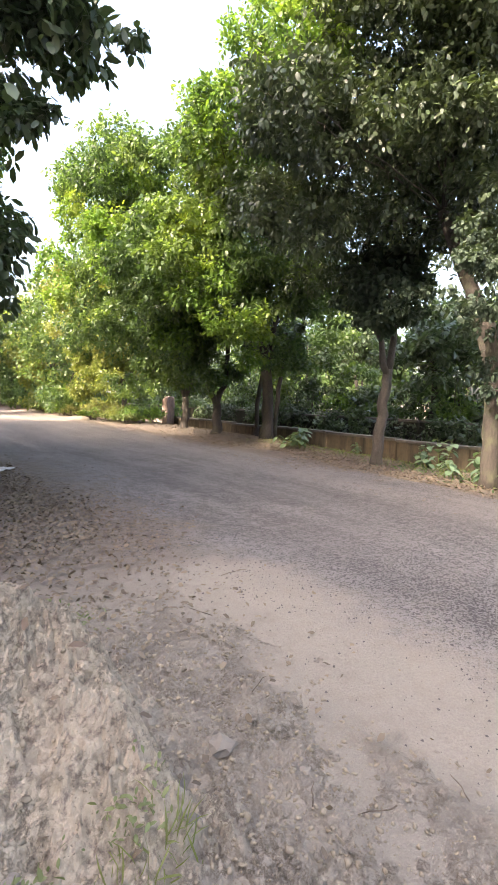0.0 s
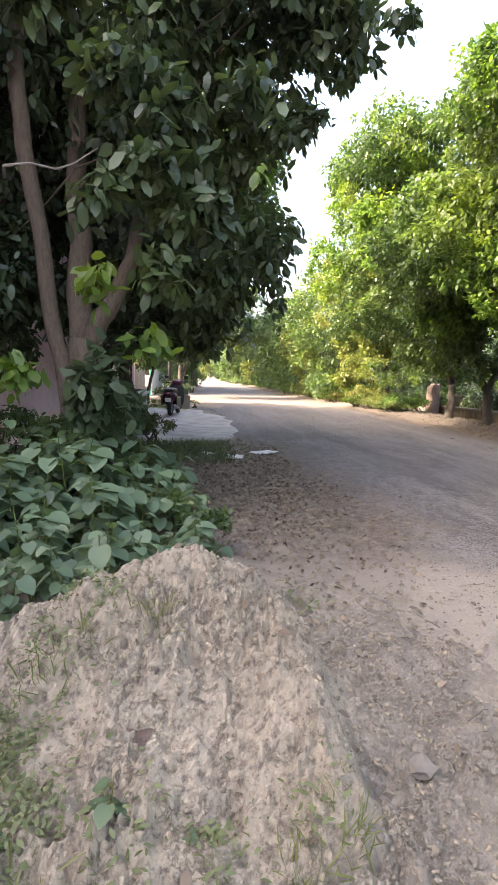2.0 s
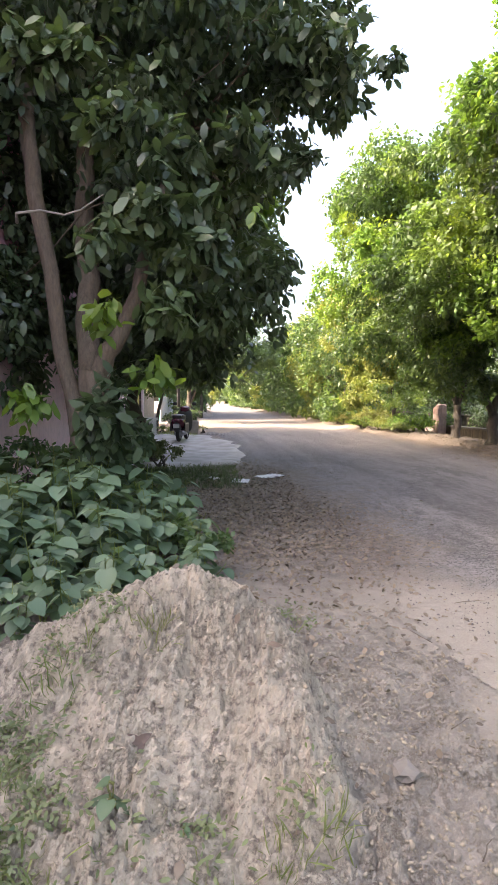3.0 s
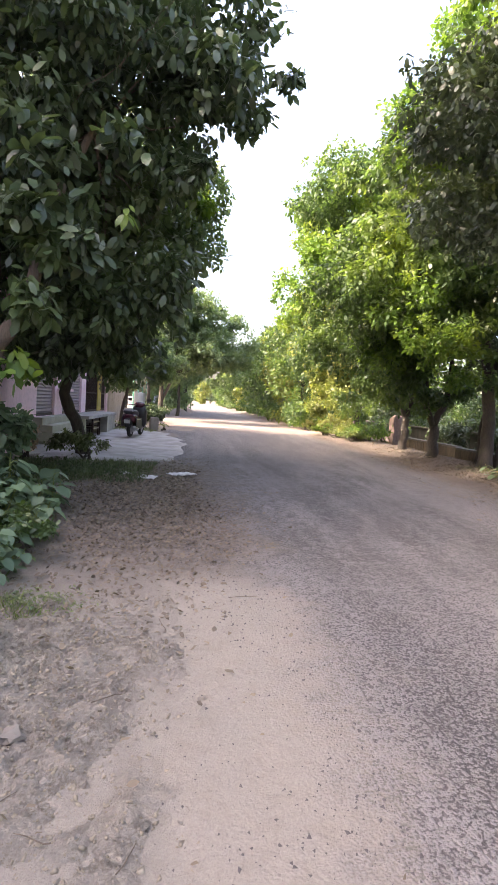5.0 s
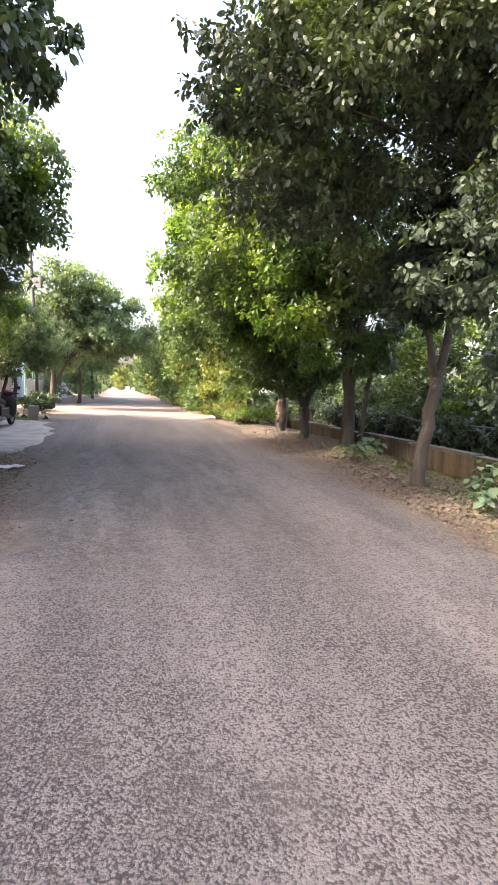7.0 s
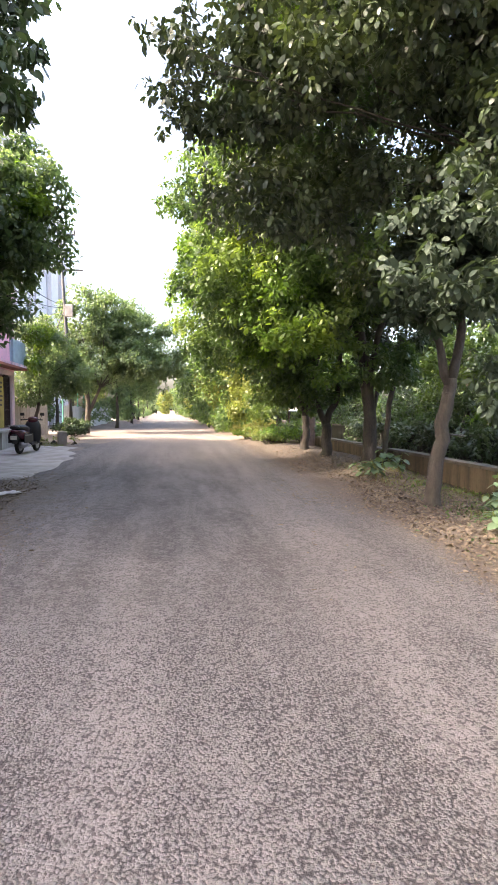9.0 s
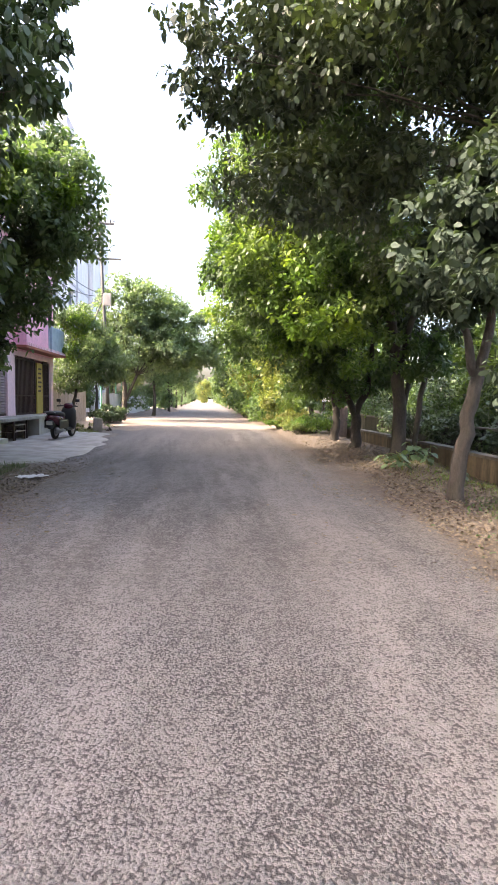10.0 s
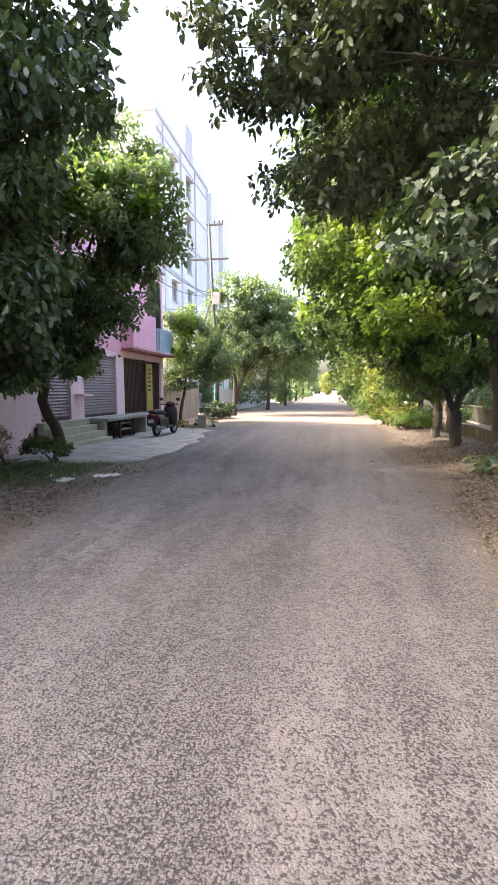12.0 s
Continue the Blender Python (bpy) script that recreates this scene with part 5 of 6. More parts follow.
for i in range(13):
    x, y, r = 12.75 + 0.25 * math.sin(i * 2.3), 4.6 + i * 1.5, 0.75 + 0.2 * math.sin(i * 1.7)
    bush("dark scrub growing in the drain against its far wall", (x, y, ground_at(x, y)), [(0, 0, 0.9, 0.5, r, 0.6), (0.3, 0.3, 1.7, 0.6, r, 0.5)], (M_LEAF_DARK, M_LEAF_OLIVE, M_LEAF_DARK)[i % 3], 240, 0.15, 560 + i, group="scrub in the drain")
for i in range(14):
    y = 33 + i * 8.5
    for x in (9.9, -1.6):
        if x < 0 and y < 70:
            continue
        bush("low scrub along the distant verge", (x, y, 0.1), [(0, 0, 0.7, 1.3, 4.2, 0.9), (0.4, 2.5, 1.0, 1.1, 2.5, 0.9)], M_LEAF_MID if x > 0 else M_LEAF_HAZY, 420, 0.24, 320 + i, group="scrub on the distant verge")
for i, (x, y, h) in enumerate(((15.0, 10.8, 5.6), (15.8, 18.0, 7.0), (20.0, 7.5, 6.0), (21.0, 13.5, 7.0), (22.0, 21.0, 8.0), (15.0, 31.0, 8.0), (27.0, 3.0, 8.0), (28.0, 10.0, 7.0), (29.0, 17.0, 8.0), (30, 28, 9))):
    tree("tree standing beyond the drain", (x, y, 0.3),
         [[((0, 0, -0.1), 0.15), ((0.1, 0, 1.4), 0.12), ((0.0, 0.1, 2.6), 0.09)]],
         [(x, y, h * 0.6, 2.0, 2.2, h * 0.26), (x + 1.0, y + 0.8, h * 0.75, 1.6, 1.8, h * 0.2), (x - 0.9, y - 0.6, h * 0.5, 1.5, 1.7, h * 0.2)],
         (M_LEAF_DARK, M_LEAF_MID)[i % 2], 1000, 5, 0.24 if i < 2 else 0.3, 240 + i, group="trees beyond the drain", gap=0.28, limbs=6)
for i in range(13):
    x, y, h = 18.5 + 1.6 * math.sin(i * 2.6), 24 + i * 5.6, 6.0 + 1.5 * math.sin(i * 1.9)
    tree("leafy tree in the belt beyond the drain", (x, y, 0.3), [[((0, 0, -0.1), 0.14), ((0.1, 0, 1.4), 0.11)]],
         [(x, y, h * 0.3, 2.2, 3.0, h * 0.3), (x + 0.4, y + 1.0, h * 0.65, 2.0, 2.6, h * 0.3)], (M_LEAF_MID, M_LEAF_DARK, M_LEAF_LIME)[i % 3], 800, 5, 0.34, 470 + i, group="tree belt beyond the drain", gap=0.1, limbs=4)
for i in range(9):
    x, y, h = -14 + i * 4.2, 235 + 6 * math.sin(i * 2.3), 11 + 2 * math.sin(i * 1.7)
    tree("tree closing the far end of the road", (x, y, 0.0), [[((0, 0, -0.1), 0.2), ((0.1, 0, 2.0), 0.15)]],
         [(x, y, h * 0.3, 3.4, 3.0, h * 0.3), (x, y + 1.5, h * 0.65, 3.0, 3.0, h * 0.3)], M_LEAF_HAZY, 420, 4, 0.8, 440 + i, group="trees at the road's end", gap=0.1, limbs=4)
for i in range(15):
    x, y, h = 40 + 4 * math.sin(i * 2.1), -14 + i * 9.0, 9 + 2 * math.sin(i * 1.3)
    tree("tree in the distant belt across the fields", (x, y, 0.3), [[((0, 0, -0.1), 0.2), ((0.1, 0, 2.0), 0.15)]],
         [(x, y, h * 0.3, 3.2, 5.0, h * 0.3), (x, y + 1.5, h * 0.65, 2.8, 4.4, h * 0.3)], M_LEAF_MID, 400, 4, 0.85, 400 + i, group="distant tree belt", gap=0.1, limbs=4)
bush("dark low shrub at the foot of the pole", (-0.75, 30.6, 0), [(0, 0, 0.55, 0.95, 0.9, 0.6), (0.5, 0.3, 0.4, 0.6, 0.6, 0.4)], M_LEAF_DARK, 700, 0.14, 251)
M_LEAF_PINK = foliage("leaf_pinkish", (0.22, 0.14, 0.13), (0.42, 0.28, 0.27), (0.30, 0.22, 0.18), 0.6, 0.3)
bush("straggling shrub with pale pinkish dry leaves by the wall", (-1.75, 11.4, 0), [(0, 0, 0.55, 0.35, 0.35, 0.5), (0.25, -0.2, 0.3, 0.3, 0.3, 0.3)], M_LEAF_PINK, 190, 0.07, 255)
bush("straggling weed clump beside the grass patch", (-0.5, 11.6, 0), [(0.15, 0, 0.3, 0.5, 0.4, 0.3), (-0.25, -0.15, 0.35, 0.5, 0.4, 0.35)], M_WEED, 420, 0.08, 252)
bush("climbing weeds round the tree's foot", (-0.75, 6.6, 0), [(0, 0, 0.8, 0.35, 0.3, 0.5), (0.3, 0.1, 0.8, 0.3, 0.3, 0.6)], M_LEAF_BIG, 240, 0.13, 253, width=0.62)
bush("patch of low small-leaved weeds beside the broad-leaved plants", (0.5, 4.4, 0), [(0, 0, 0.16, 0.3, 0.4, 0.2), (-0.2, 0.5, 0.18, 0.25, 0.3, 0.2)], M_LEAF_MID, 420, 0.06, 256, name="weed_clump", width=0.6)
bush("sprawling green shrub beside the broad-leaved plants", (-1.75, 6.9, 0), [(0, 0, 0.6, 0.8, 0.9, 0.55), (0.5, 0.4, 0.5, 0.6, 0.6, 0.45)], M_LEAF_MID, 700, 0.09, 254)

dead = tagged(new("dead_branch", mesh_of(tube(bmesh.new(), [(-1.62, 6.4, 3.6), (-1.36, 5.62, 3.44), (-1.11, 5.6, 3.47), (-0.87, 5.6, 3.43), (-0.7, 5.6, 3.49), (-0.47, 5.6, 3.65)], [0.02, 0.014, 0.012, 0.011, 0.009, 0.005], 6), "dead_branch", M_STONE)), "thin pale dead branch curving across the tree's trunk", "branch")
rng = random.Random(41)
for i, (x, y, a, ln) in enumerate(((2.49, 3.43, 5, 0.24), (1.91, 1.12, 70, 0.12), (1.6, 1.2, 160, 0.14), (1.7, 2.0, 30, 0.16), (1.9, 2.9, 110, 0.2), (1.45, 1.35, 50, 0.1), (2.3, 5.2, 20, 0.3), (7.4, 4.4, 80, 0.35), (7.2, 6.1, 140, 0.3), (6.9, 2.9, 65, 0.3))):
    z = ground_at(x, y) + 0.045
    pts = [Vector((x + (f - 0.5) * ln * math.cos(radians(a)) + rng.uniform(-.006, .006), y + (f - 0.5) * ln * math.sin(radians(a)) + rng.uniform(-.006, .006), z + rng.uniform(-0.004, 0.006))) for f in (0, 0.25, 0.5, 0.75, 1)]
    tagged(new("twig", mesh_of(tube(bmesh.new(), pts, [0.0028, 0.0026, 0.0024, 0.002, 0.0014], 5), "twig", M_BARK_TAN)), "dry brown twig lying on the ground", "twig", "twigs on the ground")
hoard = thing("painted_board", "blue and white painted board behind the far shrubs", "board", (14.0, 36.0, 0.3), -20)
part("panel", boxed(-1.1, 1.1, -0.04, 0.04, 1.2, 2.2, 0.01), M_BLUE, hoard)
part("white_band", boxed(-1.1, 1.1, -0.05, -0.041, 1.25, 1.55), M_WHITE, hoard)
for x in (-0.9, 0.9):
    part("post", boxed(x - 0.05, x + 0.05, 0.041, 0.14, -0.1, 2.1), M_GATE, hoard)

# ---- the drain's walls ----
def run_wall(name, x0, x1, y0, y1, z0, z1, body, cope, label, step=2.6):
    th = thing(name, label, "wall", (0, 0, 0), 0, "", "structure")
    y, k = y0, 0
    while y < y1 - 0.3:
        e = min(y + step - 0.04, y1)
        h = z1 + 0.025 * math.sin(k * 2.3)
        part("wall_panel", boxed(x0, x1, y, e, z0, h, 0.012), body, th)
        part("coping", boxed(x0 - 0.05, x1 + 0.05, y - 0.005, e + 0.005, h, h + 0.07, 0.012), cope, th)
        y += step
        k += 1
    return th


run_wall("wall_drain_near", 11.0, 11.2, -3.5, 8.9, -1.2, 0.37, M_PLASTER_OLD, M_COPING, "stained low drain wall with a worn coping")
run_wall("wall_drain_near_2", 11.0, 11.2, 8.95, 22.0, -1.2, 0.40, M_PLASTER_OLD, M_COPING, "stained low drain wall with a worn coping")
run_wall("wall_drain_far", 13.4, 13.58, -3.5, 34.0, -1.2, 0.80, M_MOSSY, M_COPING, "dark mossy wall on the drain's far side", 3.4)
pillar = thing("broken_pillar", "broken brick gate pillar with peeling pink plaster", "pillar", (10.6, 21.4, 0.15), 12)
bm = boxed(-0.2, 0.2, -0.2, 0.2, -0.1, 1.2, 0.03)
bmesh.ops.subdivide_edges(bm, edges=bm.edges[:], cuts=3, use_grid_fill=True)
for v in bm.verts:
    v.co += Vector((noise.noise(v.co * 5), noise.noise(v.co * 5 + Vector((9, 0, 0))), noise.noise(v.co * 4))) * 0.05
    if v.co.z > 0.9:
        v.co.z += 0.22 * noise.noise(v.co * 3 + Vector((3, 3, 3)))
part("pillar_body", bm, M_PEELED, pillar)

# ---- the pink house ----
FX = -2.35
house = thing("pink_house", "pink two-storey shop house with rolled steel shutters", "house")


def wall_with(parent, material, x0, x1, y0, y1, z0, z1, holes, name="wall"):
    """A wall slab along y with rectangular holes right through it."""
    ys = sorted({y0, y1, *[h[0] for h in holes], *[h[1] for h in holes]})
    zs = sorted({z0, z1, *[h[2] for h in holes], *[h[3] for h in holes]})
    bm = bmesh.new()
    for a, b in zip(ys, ys[1:]):
        for c, d in zip(zs, zs[1:]):
            if any(h[0] <= a and b <= h[1] and h[2] <= c and d <= h[3] for h in holes):
                continue
            box(bm, x0, x1, a, b, c, d)
    bmesh.ops.remove_doubles(bm, verts=bm.verts[:], dist=0.0005)
    seen = {}
    for f in bm.faces:
        key = tuple(round(v, 3) for v in f.calc_center_median())
        seen.setdefault(key, []).append(f)
    bmesh.ops.delete(bm, geom=[f for fs in seen.values() if len(fs) > 1 for f in fs], context="FACES")
    return part(name, bm, material, parent)


wall_with(house, M_PINK_PALE, FX - 0.25, FX, 5.2, 25.4, -0.1, 3.3, [(14.3, 16.1, 0.8, 2.95), (17.0, 19.75, 0.8, 3.05), (20.5, 25.0, 0.75, 3.1)])
wall_with(house, M_PINK, FX - 0.25, FX + 0.02, 5.2, 25.4, 3.3, 7.4, [(11.2, 12.4, 4.3, 5.8), (15.0, 16.4, 4.3, 5.8), (18.6, 20.0, 4.3, 5.8)])
part("end_wall", boxed(-9, FX - 0.25, 25.15, 25.4, -0.1, 7.4), M_PINK, house)
part("end_wall", boxed(-9, FX - 0.25, 5.2, 5.45, -0.1, 7.4), M_PINK_PALE, house)
part("back_wall", boxed(-9.2, -9, 5.2, 25.4, -0.1, 7.4), M_PINK, house)
part("roof", boxed(-9.2, FX + 0.25, 5.1, 25.5, 7.4, 7.6, 0.02), M_GREYWALL, house)
part("floor_slab", boxed(-9, FX - 0.25, 5.45, 25.15, 0.6, 0.78), M_APRON, house)
part("parapet", boxed(FX + 0.02, FX + 0.14, 5.2, 25.4, 7.6, 8.4, 0.01), M_PINK, house)
part("cornice", boxed(FX, FX + 0.75, 23.2, 25.6, 8.7, 8.9, 0.02), M_ROOF, house, "brick-red cornice slab")
part("cornice_support", boxed(FX - 0.2, FX + 0.1, 23.4, 25.4, 7.6, 8.7, 0.01), M_PINK, house)
for y0, y1 in ((11.2, 12.4), (15.0, 16.4), (18.6, 20.0)):
    w = part("window", boxed(FX - 0.18, FX - 0.14, y0, y1, 4.3, 5.8), M_WINDOW, house)
    fr = bmesh.new()
    for a, b, c, d in ((y0, y1, 4.3, 4.36), (y0, y1, 5.74, 5.8), (y0, y0 + 0.06, 4.36, 5.74), (y1 - 0.06, y1, 4.36, 5.74), ((y0 + y1) / 2 - 0.03, (y0 + y1) / 2 + 0.03, 4.36, 5.74)):
        box(fr, FX - 0.13, FX - 0.07, a, b, c, d)
    part("frame", fr, M_GATE, w)


def shutter(y0, y1, z0, z1):
    sh = part("shutter", boxed(FX - 0.16, FX - 0.13, y0, y1, z0, z1), M_SHUTTER, house, "rolled-down ribbed steel shutter")
    slat = mesh_of(tube(bmesh.new(), [(FX - 0.12, y0, 0.05), (FX - 0.12, y1, 0.05)], [0.052, 0.052], 6), "slat", M_SHUTTER)
    z = z0
    while z < z1 - 0.02:
        ob = new("slat", slat)
        ob.parent = sh
        ob.location.z = z
        z += 0.1
    part("bottom_bar", boxed(FX - 0.15, FX - 0.06, y0, y1, z0 - 0.01, z0 + 0.09, 0.01), M_GATE, sh)


shutter(14.3, 16.1, 0.8, 2.95)
shutter(17.0, 19.75, 0.8, 3.05)
part("ledge", boxed(FX, FX + 0.35, 16.35, 17.0, 1.55, 1.63, 0.01), M_PINK_PALE, house)
# the balcony box over the gate
part("balcony_floor", boxed(FX + 0.02, FX + 0.56, 20.2, 25.55, 3.36, 3.46, 0.015), M_ROOF, house, "brick-red balcony slab")
part("balcony_wall", boxed(FX + 0.02, FX + 0.52, 20.3, 23.0, 3.46, 5.0, 0.01), M_PINK, house)
part("balcony_panel", boxed(FX + 0.40, FX + 0.5, 23.6, 25.5, 3.46, 4.6, 0.01), M_BLUE, house, "pale blue painted balcony panel")
part("balcony_side_panel", boxed(FX + 0.02, FX + 0.40, 23.5, 23.6, 3.46, 4.6, 0.01), M_BLUE, house)
part("balcony_window", boxed(FX + 0.02, FX + 0.05, 23.3, 25.0, 4.7, 6.9), M_WINDOW, house)
for k in range(10):
    y = 23.35 + k * 0.18
    part("grille_bar", tube(bmesh.new(), [(FX + 0.08, y, 4.7), (FX + 0.08, y, 6.9)], [0.012, 0.012], 5), M_GATE, house)
for k in range(26):
    y = 20.35 + k * 0.2
    part("edging_knob", tube(bmesh.new(), [(FX + 0.56, y, 3.46), (FX + 0.56, y, 3.58)], [0.03, 0.02], 6), M_PINK_PALE, house)


def iron_gate(y0, y1, z0, z1, n):
    th = thing("iron_gate", "brown iron bar gate standing shut under the balcony", "gate", (FX - 0.1, 0, 0), 0, "gates of the pink house")
    fr = bmesh.new()
    for a, b, c, d in ((y0, y1, z0, z0 + 0.08), (y0, y1, z1 - 0.08, z1), (y0, y0 + 0.06, z0, z1), (y1 - 0.06, y1, z0, z1), (y0, y1, z0 + 0.75, z0 + 0.8)):
        box(fr, -0.03, 0.03, a, b, c, d)
    part("gate_frame", fr, M_GATE, th)
    for k in range(n):
        y = y0 + 0.1 + (y1 - y0 - 0.2) * k / (n - 1)
        part("bar", tube(bmesh.new(), [(0, y, z0 + 0.05), (0, y, z1 + 0.06)], [0.016, 0.013], 5), M_GATE, th)
    part("sheet", boxed(-0.045, -0.035, y0 + 0.06, y1 - 0.06, z0 + 0.08, z1 - 0.08), M_GATE, th)
    return th


iron_gate(20.55, 23.1, 0.78, 3.05, 17)
iron_gate(24.1, 24.95, 0.78, 3.05, 7)
board = thing("sign_board", "tall narrow yellow sign board with dark lettering bars", "sign", (FX - 0.08, 23.6, 0.78))
part("board", boxed(-0.03, 0.03, -0.38, 0.38, 0.0, 2.2, 0.01), M_YELLOW, board)
for k in range(6):
    part("writing_bar", boxed(0.031, 0.036, -0.22, 0.2 - 0.05 * (k % 3), 1.9 - k * 0.19, 1.98 - k * 0.19), M_GATE, board)

# platform, steps and benches before the shops
plinth = thing("shop_platform", "cement platform slab before the shutters", "platform", kind="structure")
part("slab", boxed(FX, -1.45, 16.9, 22.6, 0.68, 0.79, 0.015), M_APRON, plinth)
part("pier", boxed(FX + 0.05, -1.5, 20.6, 22.5, -0.05, 0.68, 0.01), M_APRON, plinth)
part("pier", boxed(FX + 0.05, -1.6, 16.95, 17.15, -0.05, 0.68, 0.01), M_STEP, plinth)
part("back_face", boxed(FX, FX + 0.05, 13.9, 22.6, -0.1, 0.68), M_GATE, plinth)
for y in (18.2, 19.5):
    bm = bmesh.new()
    for a in (-2.1, -1.6):
        box(bm, a - 0.03, a + 0.03, y - 0.03, y + 0.03, -0.02, 0.68)
    box(bm, -2.1, -1.6, y - 0.02, y + 0.02, 0.3, 0.35)
    part("support_frame", bm, M_GATE, plinth)
steps = thing("entrance_steps", "four greenish cement steps up to the shop", "steps", kind="structure")
for k in range(4):
    part("step", boxed(FX, -1.28 - 0.27 * k, 14.0, 16.85, -0.05 if k == 0 else 0.2 * k - 0.001, 0.2 * (k + 1), 0.015), M_STEP, steps)
bench = thing("low_bench", "low dark bench with slatted shelves under the platform edge", "bench", (-1.75, 18.8, 0))
for z in (0.28, 0.5):
    part("shelf", boxed(-0.18, 0.18, -0.5, 0.5, z, z + 0.04, 0.005), M_TIMBER, bench)
for a, b in ((-0.15, -0.46), (0.15, -0.46), (-0.15, 0.46), (0.15, 0.46)):
    part("leg", boxed(a - 0.025, a + 0.025, b - 0.025, b + 0.025, -0.0, 0.5), M_GATE, bench)

# ---- the tall white house behind ----
tall = thing("apartment_house", "tall white-washed apartment house with stained walls", "house")
WX = -7.3
wins = [(y, y + 1.5, z, z + 1.6) for z in (2.6, 5.9, 9.2, 12.5, 15.8, 19.1) for y in (42.6, 47.2)]
wall_with(tall, M_WHITE, WX - 0.3, WX, 39.2, 55.4, -0.1, 22.4, wins)
for a, b, c, d in wins:
    w = part("window", boxed(WX - 0.22, WX - 0.18, a, b, c, d), M_PANE_GREY, tall)
    part("sill", boxed(WX - 0.17, WX + 0.12, a - 0.08, b + 0.08, c - 0.08, c, 0.01), M_GREYWALL, w)
    part("sunshade", boxed(WX, WX + 0.3, a - 0.15, b + 0.15, d + 0.05, d + 0.13, 0.01), M_WHITE, w)
part("end_wall", boxed(-26, WX - 0.3, 39.2, 39.5, -0.1, 22.4), M_WHITE, tall)
part("end_wall", boxed(-26, WX - 0.5, 62.6, 62.9, -0.1, 21.6), M_WHITE, tall)
part("back_wall", boxed(-26.3, -26, 39.2, 62.9, -0.1, 22.4), M_WHITE, tall)
part("roof", boxed(-26.3, WX + 0.1, 39.0, 55.4, 22.4, 22.65, 0.02), M_GREYWALL, tall)
part("roof", boxed(-26.3, WX - 0.4, 55.4, 62.9, 21.6, 21.8, 0.02), M_GREYWALL, tall)
part("parapet", boxed(WX - 0.12, WX + 0.04, 39.2, 55.4, 22.65, 23.6, 0.01), M_WHITE, tall)
part("stair_tower", boxed(WX - 3.5, WX + 0.06, 47.0, 49.4, 22.65, 25.4, 0.02), M_GREYWALL, tall)
for k, (a, b, dx, zt) in enumerate(((55.4, 56.9, 0.35, 22.3), (56.9, 57.8, -0.3, 22.0), (57.8, 59.6, 0.15, 21.6), (59.6, 60.3, -0.4, 21.6), (60.3, 62.9, 0.5, 22.4))):
    part("bay", boxed(WX - 0.45, WX + dx, a, b, -0.1, zt, 0.01), M_WHITE if k % 2 == 0 else M_GREYWALL, tall)
for y in (40.8, 45.4, 50.0, 54.8):
    part("drain_pipe", tube(bmesh.new(), [(WX + 0.08, y, 0), (WX + 0.08, y, 22.3)], [0.07, 0.07], 8), M_GREYWALL, tall)
for z in (4.9, 8.2, 11.5, 14.8, 18.1, 21.3):
    part("floor_band", boxed(WX, WX + 0.06, 39.2, 55.4, z, z + 0.2), M_GREYWALL, tall)

# unseen plain house, added beside the street to cast shade on the near road
shade_house = thing("shade_house", "plain grey house added out of view to shade the road", "house")
part("wall", boxed(-13, -7.4, -16, 5.0, -0.1, 12.0, 0.02), M_GREYWALL, shade_house)
part("parapet", boxed(-13.1, -7.3, -16.1, 5.08, 12.0, 12.5, 0.02), M_WHITE, shade_house)

# ---- electric pole ----
pole = thing("electric_pole", "leaning grey steel electric pole with cross-arms", "pole", (-0.95, 31.6, 0))
part("shaft", tube(bmesh.new(), [(0, 0, -0.2), (-0.1, 0, 4), (-0.3, 0, 8), (-0.48, 0, 11.7)], [0.11, 0.10, 0.085, 0.07], 10), M_POLE, pole, smooth=True)
for z, a, b, ox in ((11.6, -0.15, 0.85, -0.47), (9.6, -1.4, 1.15, -0.38)):
    part("cross_arm", boxed(ox + a, ox + b, -0.05, 0.05, z - 0.05, z + 0.05, 0.008), M_POLE, pole)
for x in (-0.15, 0.15, 0.35):
    part("insulator", tube(bmesh.new(), [(x, 0, 11.65), (x, 0, 11.74), (x, 0, 11.78), (x, 0, 11.86)], [0.02, 0.05, 0.05, 0.02], 8), M_BLACK, pole)
part("junction_box", boxed(-0.22, 0.22, -0.3, -0.1, 6.9, 7.6, 0.03), M_APRON, pole, "pale metal junction box")
part("strut", tube(bmesh.new(), [(-0.25, 0, 7.4), (-1.0, 0, 5.6)], [0.04, 0.04], 6), M_POLE, pole)
for i, (p0, p1, sag) in enumerate((((-1.2, 31.6, 7.5), (FX, 22.5, 7.2), 0.5), ((-1.2, 31.6, 7.6), (FX, 20.0, 8.6), 0.7), ((-1.15, 31.6, 7.4), (WX, 42.0, 8.4), 0.3), ((-1.0, 31.6, 7.9), (-0.7, 80, 8.0), 1.5))):
    pts = [Vector(p0).lerp(Vector(p1), f / 12) - Vector((0, 0, sag * 4 * (f / 12) * (1 - f / 12))) for f in range(13)]
    tagged(new("electric_cable", mesh_of(tube(bmesh.new(), pts, [0.018] * 13, 5), "electric_cable", M_BLACK)), "black electric cable slung from the pole", "cable", "cables on the pole")

